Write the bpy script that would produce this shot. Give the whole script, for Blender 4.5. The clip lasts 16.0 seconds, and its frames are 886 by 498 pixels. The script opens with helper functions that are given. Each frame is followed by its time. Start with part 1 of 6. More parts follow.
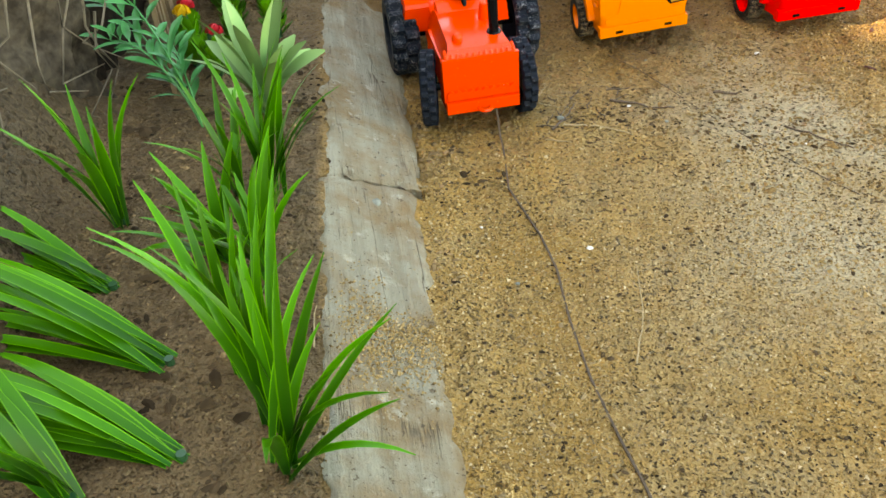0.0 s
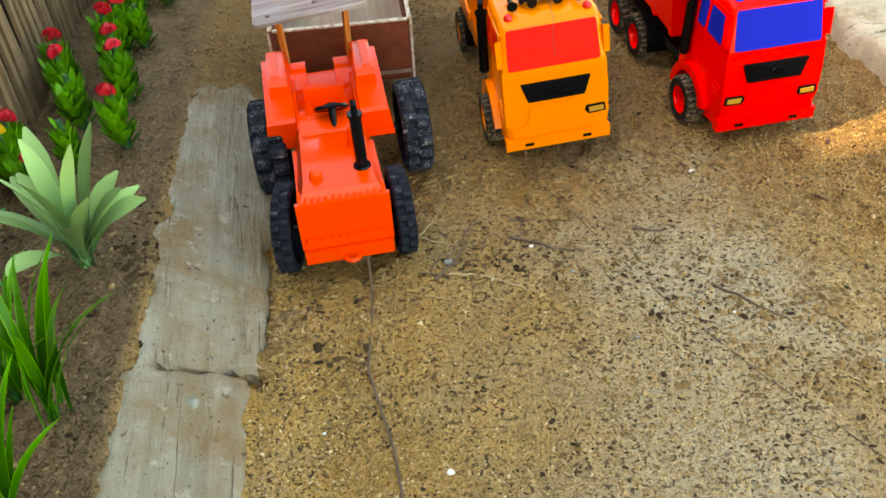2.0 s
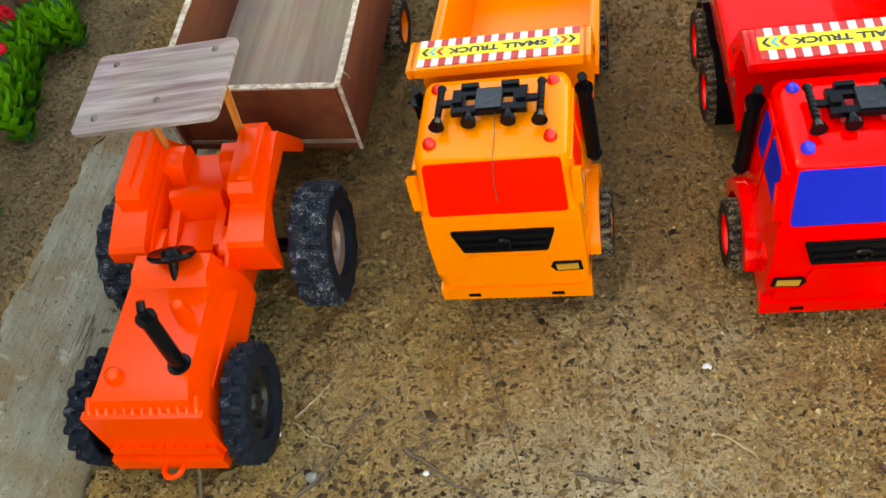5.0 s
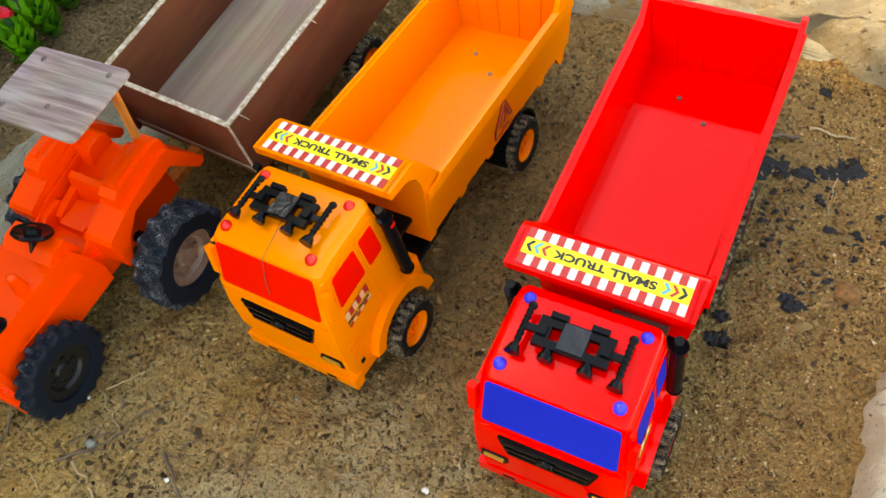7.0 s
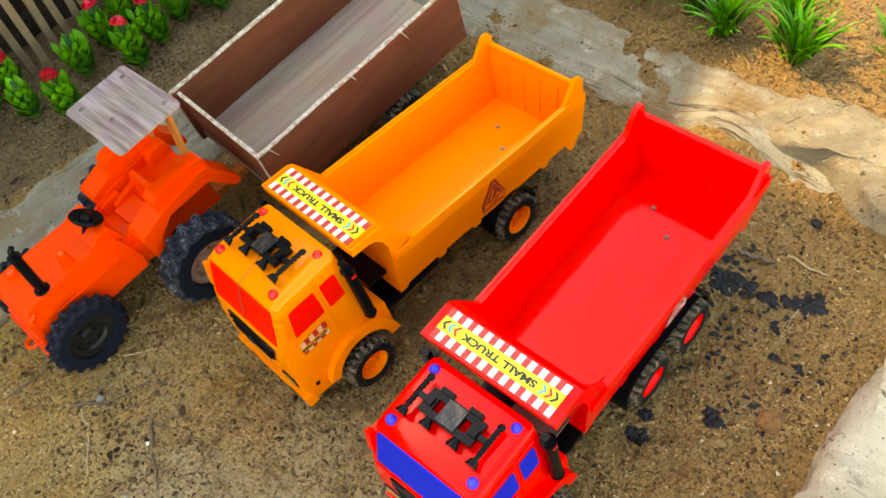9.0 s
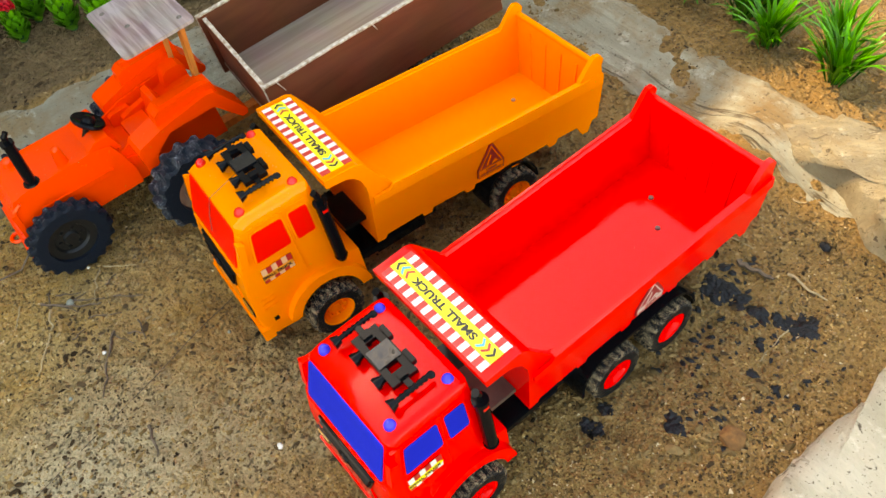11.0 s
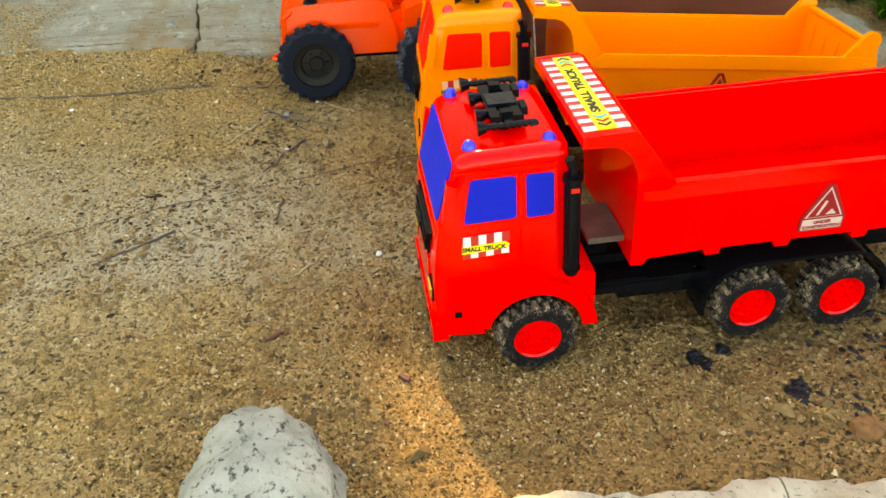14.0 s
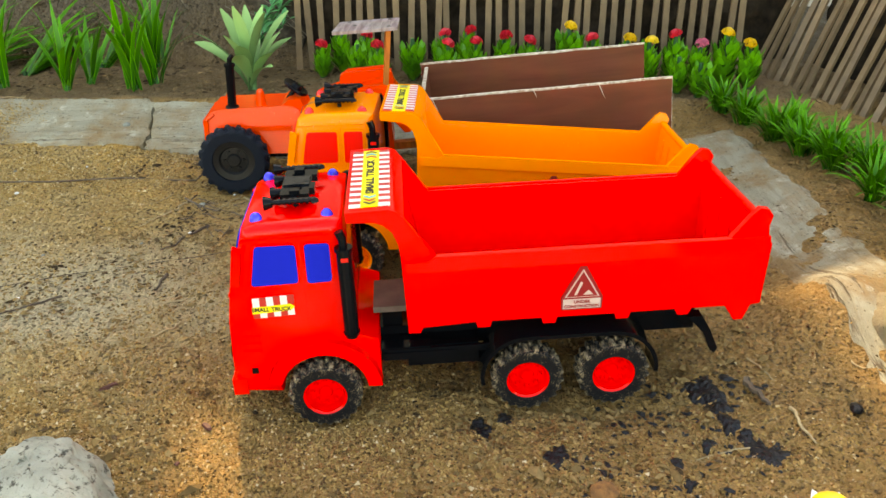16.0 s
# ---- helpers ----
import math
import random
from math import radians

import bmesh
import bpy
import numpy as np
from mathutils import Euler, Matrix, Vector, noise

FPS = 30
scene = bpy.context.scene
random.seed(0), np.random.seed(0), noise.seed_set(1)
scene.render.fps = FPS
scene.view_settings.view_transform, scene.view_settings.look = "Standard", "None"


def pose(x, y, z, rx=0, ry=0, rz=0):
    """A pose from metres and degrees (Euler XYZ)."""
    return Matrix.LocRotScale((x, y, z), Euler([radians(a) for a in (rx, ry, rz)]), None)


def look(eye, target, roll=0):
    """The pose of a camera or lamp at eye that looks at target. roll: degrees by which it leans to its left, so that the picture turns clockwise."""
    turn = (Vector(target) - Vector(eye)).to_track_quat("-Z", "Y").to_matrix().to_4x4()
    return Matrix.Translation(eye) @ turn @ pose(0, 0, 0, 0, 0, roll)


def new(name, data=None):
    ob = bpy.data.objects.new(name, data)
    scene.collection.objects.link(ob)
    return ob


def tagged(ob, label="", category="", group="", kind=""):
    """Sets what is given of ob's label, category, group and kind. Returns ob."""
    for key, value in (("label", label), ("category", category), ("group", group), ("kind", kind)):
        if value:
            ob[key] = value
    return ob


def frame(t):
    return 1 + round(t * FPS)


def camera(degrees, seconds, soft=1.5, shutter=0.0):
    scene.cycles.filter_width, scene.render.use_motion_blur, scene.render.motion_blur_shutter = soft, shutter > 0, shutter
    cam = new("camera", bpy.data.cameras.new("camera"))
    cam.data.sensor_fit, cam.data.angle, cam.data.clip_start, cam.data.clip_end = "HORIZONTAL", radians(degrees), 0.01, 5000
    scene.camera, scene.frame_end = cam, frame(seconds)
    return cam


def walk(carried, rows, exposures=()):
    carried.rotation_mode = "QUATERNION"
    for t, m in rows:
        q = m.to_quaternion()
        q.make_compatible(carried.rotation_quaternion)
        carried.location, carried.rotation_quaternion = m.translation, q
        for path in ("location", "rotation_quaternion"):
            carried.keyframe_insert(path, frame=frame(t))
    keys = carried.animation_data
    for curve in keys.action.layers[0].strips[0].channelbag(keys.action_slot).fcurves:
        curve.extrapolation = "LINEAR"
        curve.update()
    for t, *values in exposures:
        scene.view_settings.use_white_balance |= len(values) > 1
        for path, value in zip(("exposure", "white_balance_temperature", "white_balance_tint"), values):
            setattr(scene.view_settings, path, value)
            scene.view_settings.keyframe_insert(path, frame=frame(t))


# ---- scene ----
cam = camera(54.1, 16.0, soft=1.5)
PATH = [
    (0, (0.043, 0.003, 0.344), (-0.07, 1.564, -0.901), -4.8),
    (0.5, (0.052, 0.037, 0.346), (-0.053, 1.593, -0.906), -4.5),
    (1, (0.071, 0.078, 0.355), (-0.033, 1.623, -0.911), -4.2),
    (1.5, (0.098, 0.116, 0.36), (-0.01, 1.656, -0.911), -4.2),
    (2, (0.127, 0.167, 0.365), (0.019, 1.7, -0.914), -4.3),
    (2.5, (0.144, 0.216, 0.376), (0.043, 1.752, -0.901), -4.1),
    (3, (0.175, 0.266, 0.387), (0.082, 1.739, -0.963), -2.8),
    (3.5, (0.189, 0.324, 0.378), (0.063, 1.754, -1.015), -2.1),
    (3.7, (0.196, 0.345, 0.376), (0.023, 1.743, -1.044), -2.8),
    (5.8, (0.311, 0.517, 0.389), (-0.413, 1.488, -1.202), -17.5),
    (6, (0.322, 0.531, 0.402), (-0.426, 1.473, -1.196), -17.1),
    (6.5, (0.362, 0.582, 0.435), (-0.466, 1.427, -1.177), -16.2),
    (7, (0.422, 0.612, 0.445), (-0.449, 1.349, -1.198), -13.2),
    (7.5, (0.47, 0.664, 0.469), (-0.459, 1.302, -1.184), -12.7),
    (8, (0.489, 0.686, 0.493), (-0.51, 1.258, -1.142), -12.9),
    (8.5, (0.5, 0.698, 0.503), (-0.556, 1.194, -1.121), -14.6),
    (8.7, (0.501, 0.693, 0.505), (-0.569, 1.182, -1.112), -14.8),
    (10.8, (0.535, 0.717, 0.465), (-0.642, 1.123, -1.1), -11.9),
    (11, (0.545, 0.72, 0.458), (-0.653, 1.111, -1.095), -10.1),
    (11.5, (0.572, 0.731, 0.444), (-0.702, 1.044, -1.066), -5.3),
    (12, (0.63, 0.75, 0.42), (-0.741, 0.894, -1.029), -1.8),
    (12.5, (0.655, 0.749, 0.358), (-0.783, 0.72, -1.033), -0.6),
    (13, (0.662, 0.754, 0.315), (-0.853, 0.644, -0.987), -0.4),
    (13.5, (0.664, 0.754, 0.291), (-0.908, 0.603, -0.936), -0.7),
    (14, (0.675, 0.763, 0.273), (-0.977, 0.601, -0.842), -1.0),
    (14.5, (0.691, 0.778, 0.265), (-1.059, 0.603, -0.689), -0.7),
    (15, (0.712, 0.816, 0.271), (-1.069, 0.572, -0.606), -0.4),
    (15.5, (0.716, 0.864, 0.277), (-1.063, 0.572, -0.59), -0.2),
    (16, (0.714, 0.894, 0.275), (-1.062, 0.598, -0.596), -0.2),
]
walk(cam, [(t, look(eye, target, roll)) for t, eye, target, roll in PATH], [(0, 2.68, 11200, 8), (1, 2.72, 11200, 8), (2, 2.50, 11200, 8), (3, 2.45, 11200, 8), (3.5, 2.28, 11200, 8), (6, 2.42, 11200, 8), (6.5, 2.25, 11200, 8), (8, 2.40, 11200, 8), (11, 2.41, 11200, 8), (13.5, 2.47, 11200, 8), (16, 2.43, 11200, 8)])

# ---- light ----
SUN_AZ, SUN_EL = 201.0, 50.0
world = bpy.data.worlds.new("sky")
scene.world = world
world.use_nodes = True
_wn = world.node_tree
_sky = _wn.nodes.new("ShaderNodeTexSky")
_sky.sky_type = "NISHITA"
_sky.sun_disc = False
_sky.sun_elevation = radians(SUN_EL)
_sky.sun_rotation = radians(90 - SUN_AZ)
_wn.links.new(_sky.outputs[0], _wn.nodes["Background"].inputs[0])
_wn.nodes["Background"].inputs[1].default_value = 0.2
sun_dir = Vector((math.cos(radians(SUN_AZ)) * math.cos(radians(SUN_EL)), math.sin(radians(SUN_AZ)) * math.cos(radians(SUN_EL)), math.sin(radians(SUN_EL))))
sun_data = bpy.data.lights.new("sun", "SUN")
sun_data.energy, sun_data.angle, sun_data.color = 1.5, radians(1.0), (1.0, 0.85, 0.62)
sun = new("sun", sun_data)
sun.matrix_world = look(sun_dir * 5, (0, 0, 0))


# ---- materials ----
def mat(name, col, rough=0.5, metal=0.0, var=0.0, scale=200.0, bump=0.0, bscale=800.0, coat=0.0, col2=None, dirt=None, dirt_amt=0.0, dirt_scale=150.0, island=0.0, obj=0.0, spec=0.5):
    m = bpy.data.materials.new(name)
    m.use_nodes = True
    nt = m.node_tree
    n, l = nt.nodes, nt.links
    b = n["Principled BSDF"]
    b.inputs["Roughness"].default_value = rough
    b.inputs["Metallic"].default_value = metal
    b.inputs["Coat Weight"].default_value = coat
    b.inputs["Specular IOR Level"].default_value = spec
    tc = n.new("ShaderNodeTexCoord")
    c = n.new("ShaderNodeRGB")
    c.outputs[0].default_value = (*col, 1)
    out = c.outputs[0]
    if var > 0 or col2:
        t = n.new("ShaderNodeTexNoise")
        t.inputs["Scale"].default_value = scale
        t.inputs["Detail"].default_value = 6
        l.new(tc.outputs["Object"], t.inputs["Vector"])
        r = n.new("ShaderNodeMapRange")
        r.inputs[1].default_value, r.inputs[2].default_value = 0.35, 0.65
        l.new(t.outputs["Fac"], r.inputs[0])
        mx = n.new("ShaderNodeMix")
        mx.data_type = "RGBA"
        l.new(r.outputs[0], mx.inputs[0])
        l.new(out, mx.inputs[6])
        c2 = col2 or tuple(max(0, v * (1 - var)) for v in col)
        mx.inputs[7].default_value = (*c2, 1)
        out = mx.outputs[2]
    if island > 0 or obj > 0:
        g = n.new("ShaderNodeNewGeometry") if island > 0 else n.new("ShaderNodeObjectInfo")
        h = n.new("ShaderNodeHueSaturation")
        r = n.new("ShaderNodeMapRange")
        a = island or obj
        r.inputs[3].default_value, r.inputs[4].default_value = 1 - a, 1 + a
        l.new(g.outputs["Random Per Island" if island > 0 else "Random"], r.inputs[0])
        l.new(r.outputs[0], h.inputs["Value"])
        l.new(out, h.inputs["Color"])
        out = h.outputs[0]
    if dirt:
        t = n.new("ShaderNodeTexNoise")
        t.inputs["Scale"].default_value = dirt_scale
        t.inputs["Detail"].default_value = 8
        t.inputs["Roughness"].default_value = 0.7
        l.new(tc.outputs["Object"], t.inputs["Vector"])
        r = n.new("ShaderNodeMapRange")
        r.inputs[1].default_value, r.inputs[2].default_value = 0.66 - dirt_amt * 0.4, 0.72 - dirt_amt * 0.3
        l.new(t.outputs["Fac"], r.inputs[0])
        mx = n.new("ShaderNodeMix")
        mx.data_type = "RGBA"
        l.new(r.outputs[0], mx.inputs[0])
        l.new(out, mx.inputs[6])
        mx.inputs[7].default_value = (*dirt, 1)
        out = mx.outputs[2]
        rr = n.new("ShaderNodeMapRange")
        rr.inputs[3].default_value, rr.inputs[4].default_value = rough, 0.9
        l.new(r.outputs[0], rr.inputs[0])
        l.new(rr.outputs[0], b.inputs["Roughness"])
    l.new(out, b.inputs["Base Color"])
    if bump > 0:
        t = n.new("ShaderNodeTexNoise")
        t.inputs["Scale"].default_value = bscale
        t.inputs["Detail"].default_value = 5
        l.new(tc.outputs["Object"], t.inputs["Vector"])
        bp = n.new("ShaderNodeBump")
        bp.inputs["Strength"].default_value = bump
        bp.inputs["Distance"].default_value = 0.002
        l.new(t.outputs["Fac"], bp.inputs["Height"])
        l.new(bp.outputs[0], b.inputs["Normal"])
    return m


M_RED = mat("red_plastic", (0.88, 0.001, 0.001), 0.10, spec=0.2, bump=0.03, bscale=120, dirt=(0.45, 0.20, 0.10), dirt_amt=-0.12, dirt_scale=400)
M_YEL = mat("yellow_plastic", (0.98, 0.218, 0.0006), 0.22, spec=0.26, bump=0.03, bscale=120, dirt=(0.45, 0.28, 0.14), dirt_amt=0.02, dirt_scale=400)
M_ORA = mat("orange_plastic", (0.95, 0.050, 0.001), 0.22, spec=0.30, bump=0.03, bscale=120, dirt=(0.45, 0.28, 0.14), dirt_amt=0.02, dirt_scale=400)
M_WRED = mat("red_window_paint", (0.90, 0.006, 0.002), 0.4, spec=0.12, bump=0.03, bscale=250)
M_WBLU = mat("blue_window_paint", (0.0, 0.015, 0.40), 0.3, spec=0.02, bump=0.05, bscale=200)
M_BLUE = mat("blue_plastic", (0.01, 0.02, 0.6), 0.2)
M_LRED = mat("red_lamp_plastic", (0.75, 0.008, 0.005), 0.2)
M_BLK = mat("black_plastic", (0.003, 0.0035, 0.0045), 0.10, spec=0.12, dirt=(0.2, 0.16, 0.1), dirt_amt=-0.08, dirt_scale=300)
M_SLATE = mat("slate_plastic", (0.003, 0.005, 0.008), 0.10, spec=0.45, bump=0.5, bscale=130)


def tyre_mat(name, rubber, dust, r, amount):
    """Black rubber with gritty dust, thickest on the tread."""
    m = mat(name, rubber, 0.6, spec=0.12, bump=0.25, bscale=1400)
    n, l = m.node_tree.nodes, m.node_tree.links
    b = n["Principled BSDF"]
    tc, cs, ln, tread, fine, coarse, sm, th, mx, rr = (n.new("ShaderNode" + k) for k in ("TexCoord", "VectorMath", "VectorMath", "MapRange", "TexNoise", "TexNoise", "Math", "MapRange", "Mix", "MapRange"))
    cs.operation, cs.inputs[1].default_value = "MULTIPLY", (0, 1, 1)
    l.new(tc.outputs["Object"], cs.inputs[0])
    ln.operation = "LENGTH"
    l.new(cs.outputs[0], ln.inputs[0])
    tread.inputs[1].default_value, tread.inputs[2].default_value = r * 0.80, r * 0.99
    tread.inputs[3].default_value, tread.inputs[4].default_value = -0.05, 0.10
    l.new(ln.outputs["Value"], tread.inputs[0])
    for t, sc, det in ((fine, 1300, 5), (coarse, 170, 4)):
        t.inputs["Scale"].default_value, t.inputs["Detail"].default_value, t.inputs["Roughness"].default_value = sc, det, 0.7
        l.new(tc.outputs["Object"], t.inputs["Vector"])
    mid = n.new("ShaderNodeMath")
    mid.operation = "MULTIPLY_ADD"
    l.new(coarse.outputs["Fac"], mid.inputs[0])
    mid.inputs[1].default_value = 0.6
    l.new(fine.outputs["Fac"], mid.inputs[2])
    l.new(mid.outputs[0], sm.inputs[0])
    l.new(tread.outputs[0], sm.inputs[1])
    th.inputs[1].default_value, th.inputs[2].default_value = 0.90 - amount, 1.06 - amount
    l.new(sm.outputs[0], th.inputs[0])
    mx.data_type = "RGBA"
    l.new(th.outputs[0], mx.inputs[0])
    mx.inputs[6].default_value, mx.inputs[7].default_value = (*rubber, 1), (*dust, 1)
    l.new(mx.outputs[2], b.inputs["Base Color"])
    rr.inputs[3].default_value, rr.inputs[4].default_value = 0.5, 0.95
    l.new(th.outputs[0], rr.inputs[0])
    l.new(rr.outputs[0], b.inputs["Roughness"])
    return m


M_TYRE = tyre_mat("dusty_rubber", (0.006, 0.006, 0.007), (0.27, 0.20, 0.12), 0.0182, 0.055)
M_TTYRE = tyre_mat("tractor_rubber", (0.005, 0.009, 0.016), (0.32, 0.34, 0.36), 0.031, -0.06)
M_HUB = mat("black_hub_plastic", (0.006, 0.0065, 0.007), 0.38, spec=0.35, bump=0.1, bscale=300)
M_LENS = mat("amber_lens", (0.50, 0.24, 0.03), 0.15)
M_GREY = mat("grey_metal", (0.15, 0.12, 0.10), 0.45, 0.3, var=0.4, scale=90)
M_RIM = mat("brown_rim", (0.34, 0.22, 0.17), 0.4, 0.3, var=0.3, scale=200)
M_WHITE = mat("sticker_white", (0.66, 0.63, 0.60), 0.4)
M_SPALE = mat("sticker_faded_white", (0.56, 0.40, 0.35), 0.45)
M_SRED = mat("sticker_red", (0.5, 0.02, 0.015), 0.4)
M_SYEL = mat("sticker_yellow", (0.85, 0.7, 0.02), 0.4)
M_TAN = mat("sticker_tan", (0.75, 0.42, 0.20), 0.4)
M_OCH = mat("sticker_ochre", (0.70, 0.26, 0.02), 0.4)
M_SBLK = mat("sticker_black", (0.015, 0.015, 0.012), 0.45)
M_SBLU = mat("sticker_blue", (0.03, 0.35, 0.5), 0.4)
M_SDRK = mat("sticker_dark_red", (0.28, 0.01, 0.012), 0.4)


# ---- mesh helpers ----
def finish(bm, name, m, angle=40):
    me = bpy.data.meshes.new(name)
    bmesh.ops.recalc_face_normals(bm, faces=bm.faces)
    bm.to_mesh(me)
    bm.free()
    me.polygons.foreach_set("use_smooth", [True] * len(me.polygons))
    me.set_sharp_from_angle(angle=radians(angle))
    if m:
        me.materials.append(m)
    return me


def part(name, bm, m, parent=None, label="", angle=40):
    ob = new(name, finish(bm, name, m, angle))
    if parent:
        ob.parent = parent
    if label:
        ob["label"] = label
    return ob


def thing(name, m, label, category, group=""):
    e = new(name)
    e.empty_display_size = 0.02
    e.matrix_world = m
    return tagged(e, label, category, group)


def B():
    return bmesh.new()


def bevel(bm, w, seg=2, limit=30):
    es = [e for e in bm.edges if len(e.link_faces) == 2 and e.calc_face_angle(0) > radians(limit)]
    if es and w > 0:
        bmesh.ops.bevel(bm, geom=es, offset=w, segments=seg, profile=0.6, affect="EDGES", clamp_overlap=True)
    return bm


def box(bm, x0, x1, y0, y1, z0, z1, m=None):
    vs = [bm.verts.new(((x0, x1)[i & 1], (y0, y1)[i >> 1 & 1], (z0, z1)[i >> 2 & 1])) for i in range(8)]
    for f in ((0, 2, 3, 1), (4, 5, 7, 6), (0, 1, 5, 4), (2, 6, 7, 3), (0, 4, 6, 2), (1, 3, 7, 5)):
        bm.faces.new([vs[i] for i in f])
    if m:
        bmesh.ops.transform(bm, matrix=m, verts=vs)
    return vs


def prism(bm, prof, x0, x1):
    """A (y, z) outline drawn out along x."""
    a = [bm.verts.new((x0, y, z)) for y, z in prof]
    b = [bm.verts.new((x1, y, z)) for y, z in prof]
    n = len(prof)
    bm.faces.new(a)
    bm.faces.new(b[::-1])
    for i in range(n):
        bm.faces.new((a[i], b[i], b[(i + 1) % n], a[(i + 1) % n]))
    return a + b


def tube(bm, p0, p1, r0, r1=None, seg=12):
    p0, p1 = Vector(p0), Vector(p1)
    r1 = r0 if r1 is None else r1
    q = (p1 - p0).to_track_quat("Z", "Y")
    a, b = [], []
    for i in range(seg):
        d = q @ Vector((math.cos(2 * math.pi * i / seg), math.sin(2 * math.pi * i / seg), 0))
        a.append(bm.verts.new(p0 + d * r0))
        b.append(bm.verts.new(p1 + d * r1))
    for i in range(seg):
        bm.faces.new((a[i], a[(i + 1) % seg], b[(i + 1) % seg], b[i]))
    bm.faces.new(a[::-1])
    bm.faces.new(b)
    return a + b


def round_poly(pts, r, n=4):
    """An outline with its corners rounded."""
    out = []
    for i, p in enumerate(pts):
        p, a, b = Vector(p), Vector(pts[i - 1]), Vector(pts[(i + 1) % len(pts)])
        p0, p1 = p + (a - p).normalized() * r, p + (b - p).normalized() * r
        for k in range(n + 1):
            t = k / n
            q = p0 * (1 - t) ** 2 + p * 2 * t * (1 - t) + p1 * t * t
            out.append((q.x, q.y))
    return out


def face_plate(bm, pts, back, front):
    """An (x, z) outline drawn out along y between two functions of z."""
    a = [bm.verts.new((x, front(z), z)) for x, z in pts]
    b = [bm.verts.new((x, back(z), z)) for x, z in pts]
    n = len(pts)
    bm.faces.new(a)
    bm.faces.new(b[::-1])
    for i in range(n):
        bm.faces.new((a[i], b[i], b[(i + 1) % n], a[(i + 1) % n]))


def lathe_x(bm, prof, seg=32):
    """A closed (x, r) outline turned round the x axis."""
    rings = []
    for i in range(seg):
        a = 2 * math.pi * i / seg
        rings.append([bm.verts.new((x, r * math.cos(a), r * math.sin(a))) for x, r in prof])
    n = len(prof)
    for i in range(seg):
        p, q = rings[i], rings[(i + 1) % seg]
        for j in range(n):
            bm.faces.new((p[j], p[(j + 1) % n], q[(j + 1) % n], q[j]))
    return bm


def dome(bm, c, r, h, seg=12, rows=4):
    c = Vector(c)
    top = bm.verts.new(c + Vector((0, 0, h)))
    prev = None
    for k in range(rows, -1, -1):
        a = math.pi / 2 * k / (rows + 1)
        ring = [bm.verts.new(c + Vector((r * math.cos(a) * math.cos(2 * math.pi * i / seg), r * math.cos(a) * math.sin(2 * math.pi * i / seg), h * math.sin(a)))) for i in range(seg)]
        for i in range(seg):
            if prev is None:
                bm.faces.new((top, ring[i], ring[(i + 1) % seg]))
            else:
                bm.faces.new((prev[i], ring[i], ring[(i + 1) % seg], prev[(i + 1) % seg]))
        prev = ring
    bm.faces.new(prev[::-1])


def warp(bm, f):
    for v in bm.verts:
        v.co = Vector(f(*v.co))
    return bm


def path_tube(bm, pts, r, seg=5, taper=1.0):
    pts = [Vector(p) for p in pts]
    prev = None
    for i, p in enumerate(pts):
        d = (pts[min(i + 1, len(pts) - 1)] - pts[max(i - 1, 0)]).normalized()
        q = d.to_track_quat("Z", "Y")
        rr = r * (1 + (taper - 1) * i / max(1, len(pts) - 1))
        ring = [bm.verts.new(p + q @ Vector((rr * math.cos(2 * math.pi * k / seg), rr * math.sin(2 * math.pi * k / seg), 0))) for k in range(seg)]
        if prev:
            for k in range(seg):
                bm.faces.new((prev[k], prev[(k + 1) % seg], ring[(k + 1) % seg], ring[k]))
        else:
            bm.faces.new(ring[::-1])
        prev = ring
    bm.faces.new(prev)


def text_mesh(body, size, m, matrix, parent, name="lettering", label="", bold=0.0):
    cu = bpy.data.curves.new(name, "FONT")
    cu.body, cu.size, cu.align_x, cu.align_y, cu.extrude = body, size, "CENTER", "CENTER", 0.00008
    cu.offset = size * 0.03 + bold
    tmp = bpy.data.objects.new(name, cu)
    scene.collection.objects.link(tmp)
    dg = bpy.context.evaluated_depsgraph_get()
    me = bpy.data.meshes.new_from_object(tmp.evaluated_get(dg))
    bpy.data.objects.remove(tmp)
    me.materials.clear()
    me.materials.append(m)
    ob = new(name, me)
    ob.parent = parent
    ob.matrix_local = matrix
    if label:
        ob["label"] = label
    return ob


# ---- the lie of the land ----
def smooth(a, b, v):
    t = min(1.0, max(0.0, (v - a) / (b - a)))
    return t * t * (3 - 2 * t)


def kerb_x(y):
    """The foot of the concrete slope along the garden."""
    return -0.006 - 0.14 * (y - 0.5)


def back_y(x):
    """The foot of the concrete slope along the far garden."""
    return 0.985 + 0.22 * x


def crack(f):
    """How far the break between the two kerb stones wanders along the kerb."""
    return 0.006 * math.sin(math.pi * f) - 0.007 * f + 0.0015 * math.sin(f * 9) + 0.0014 * math.sin(f * 23 + 1)


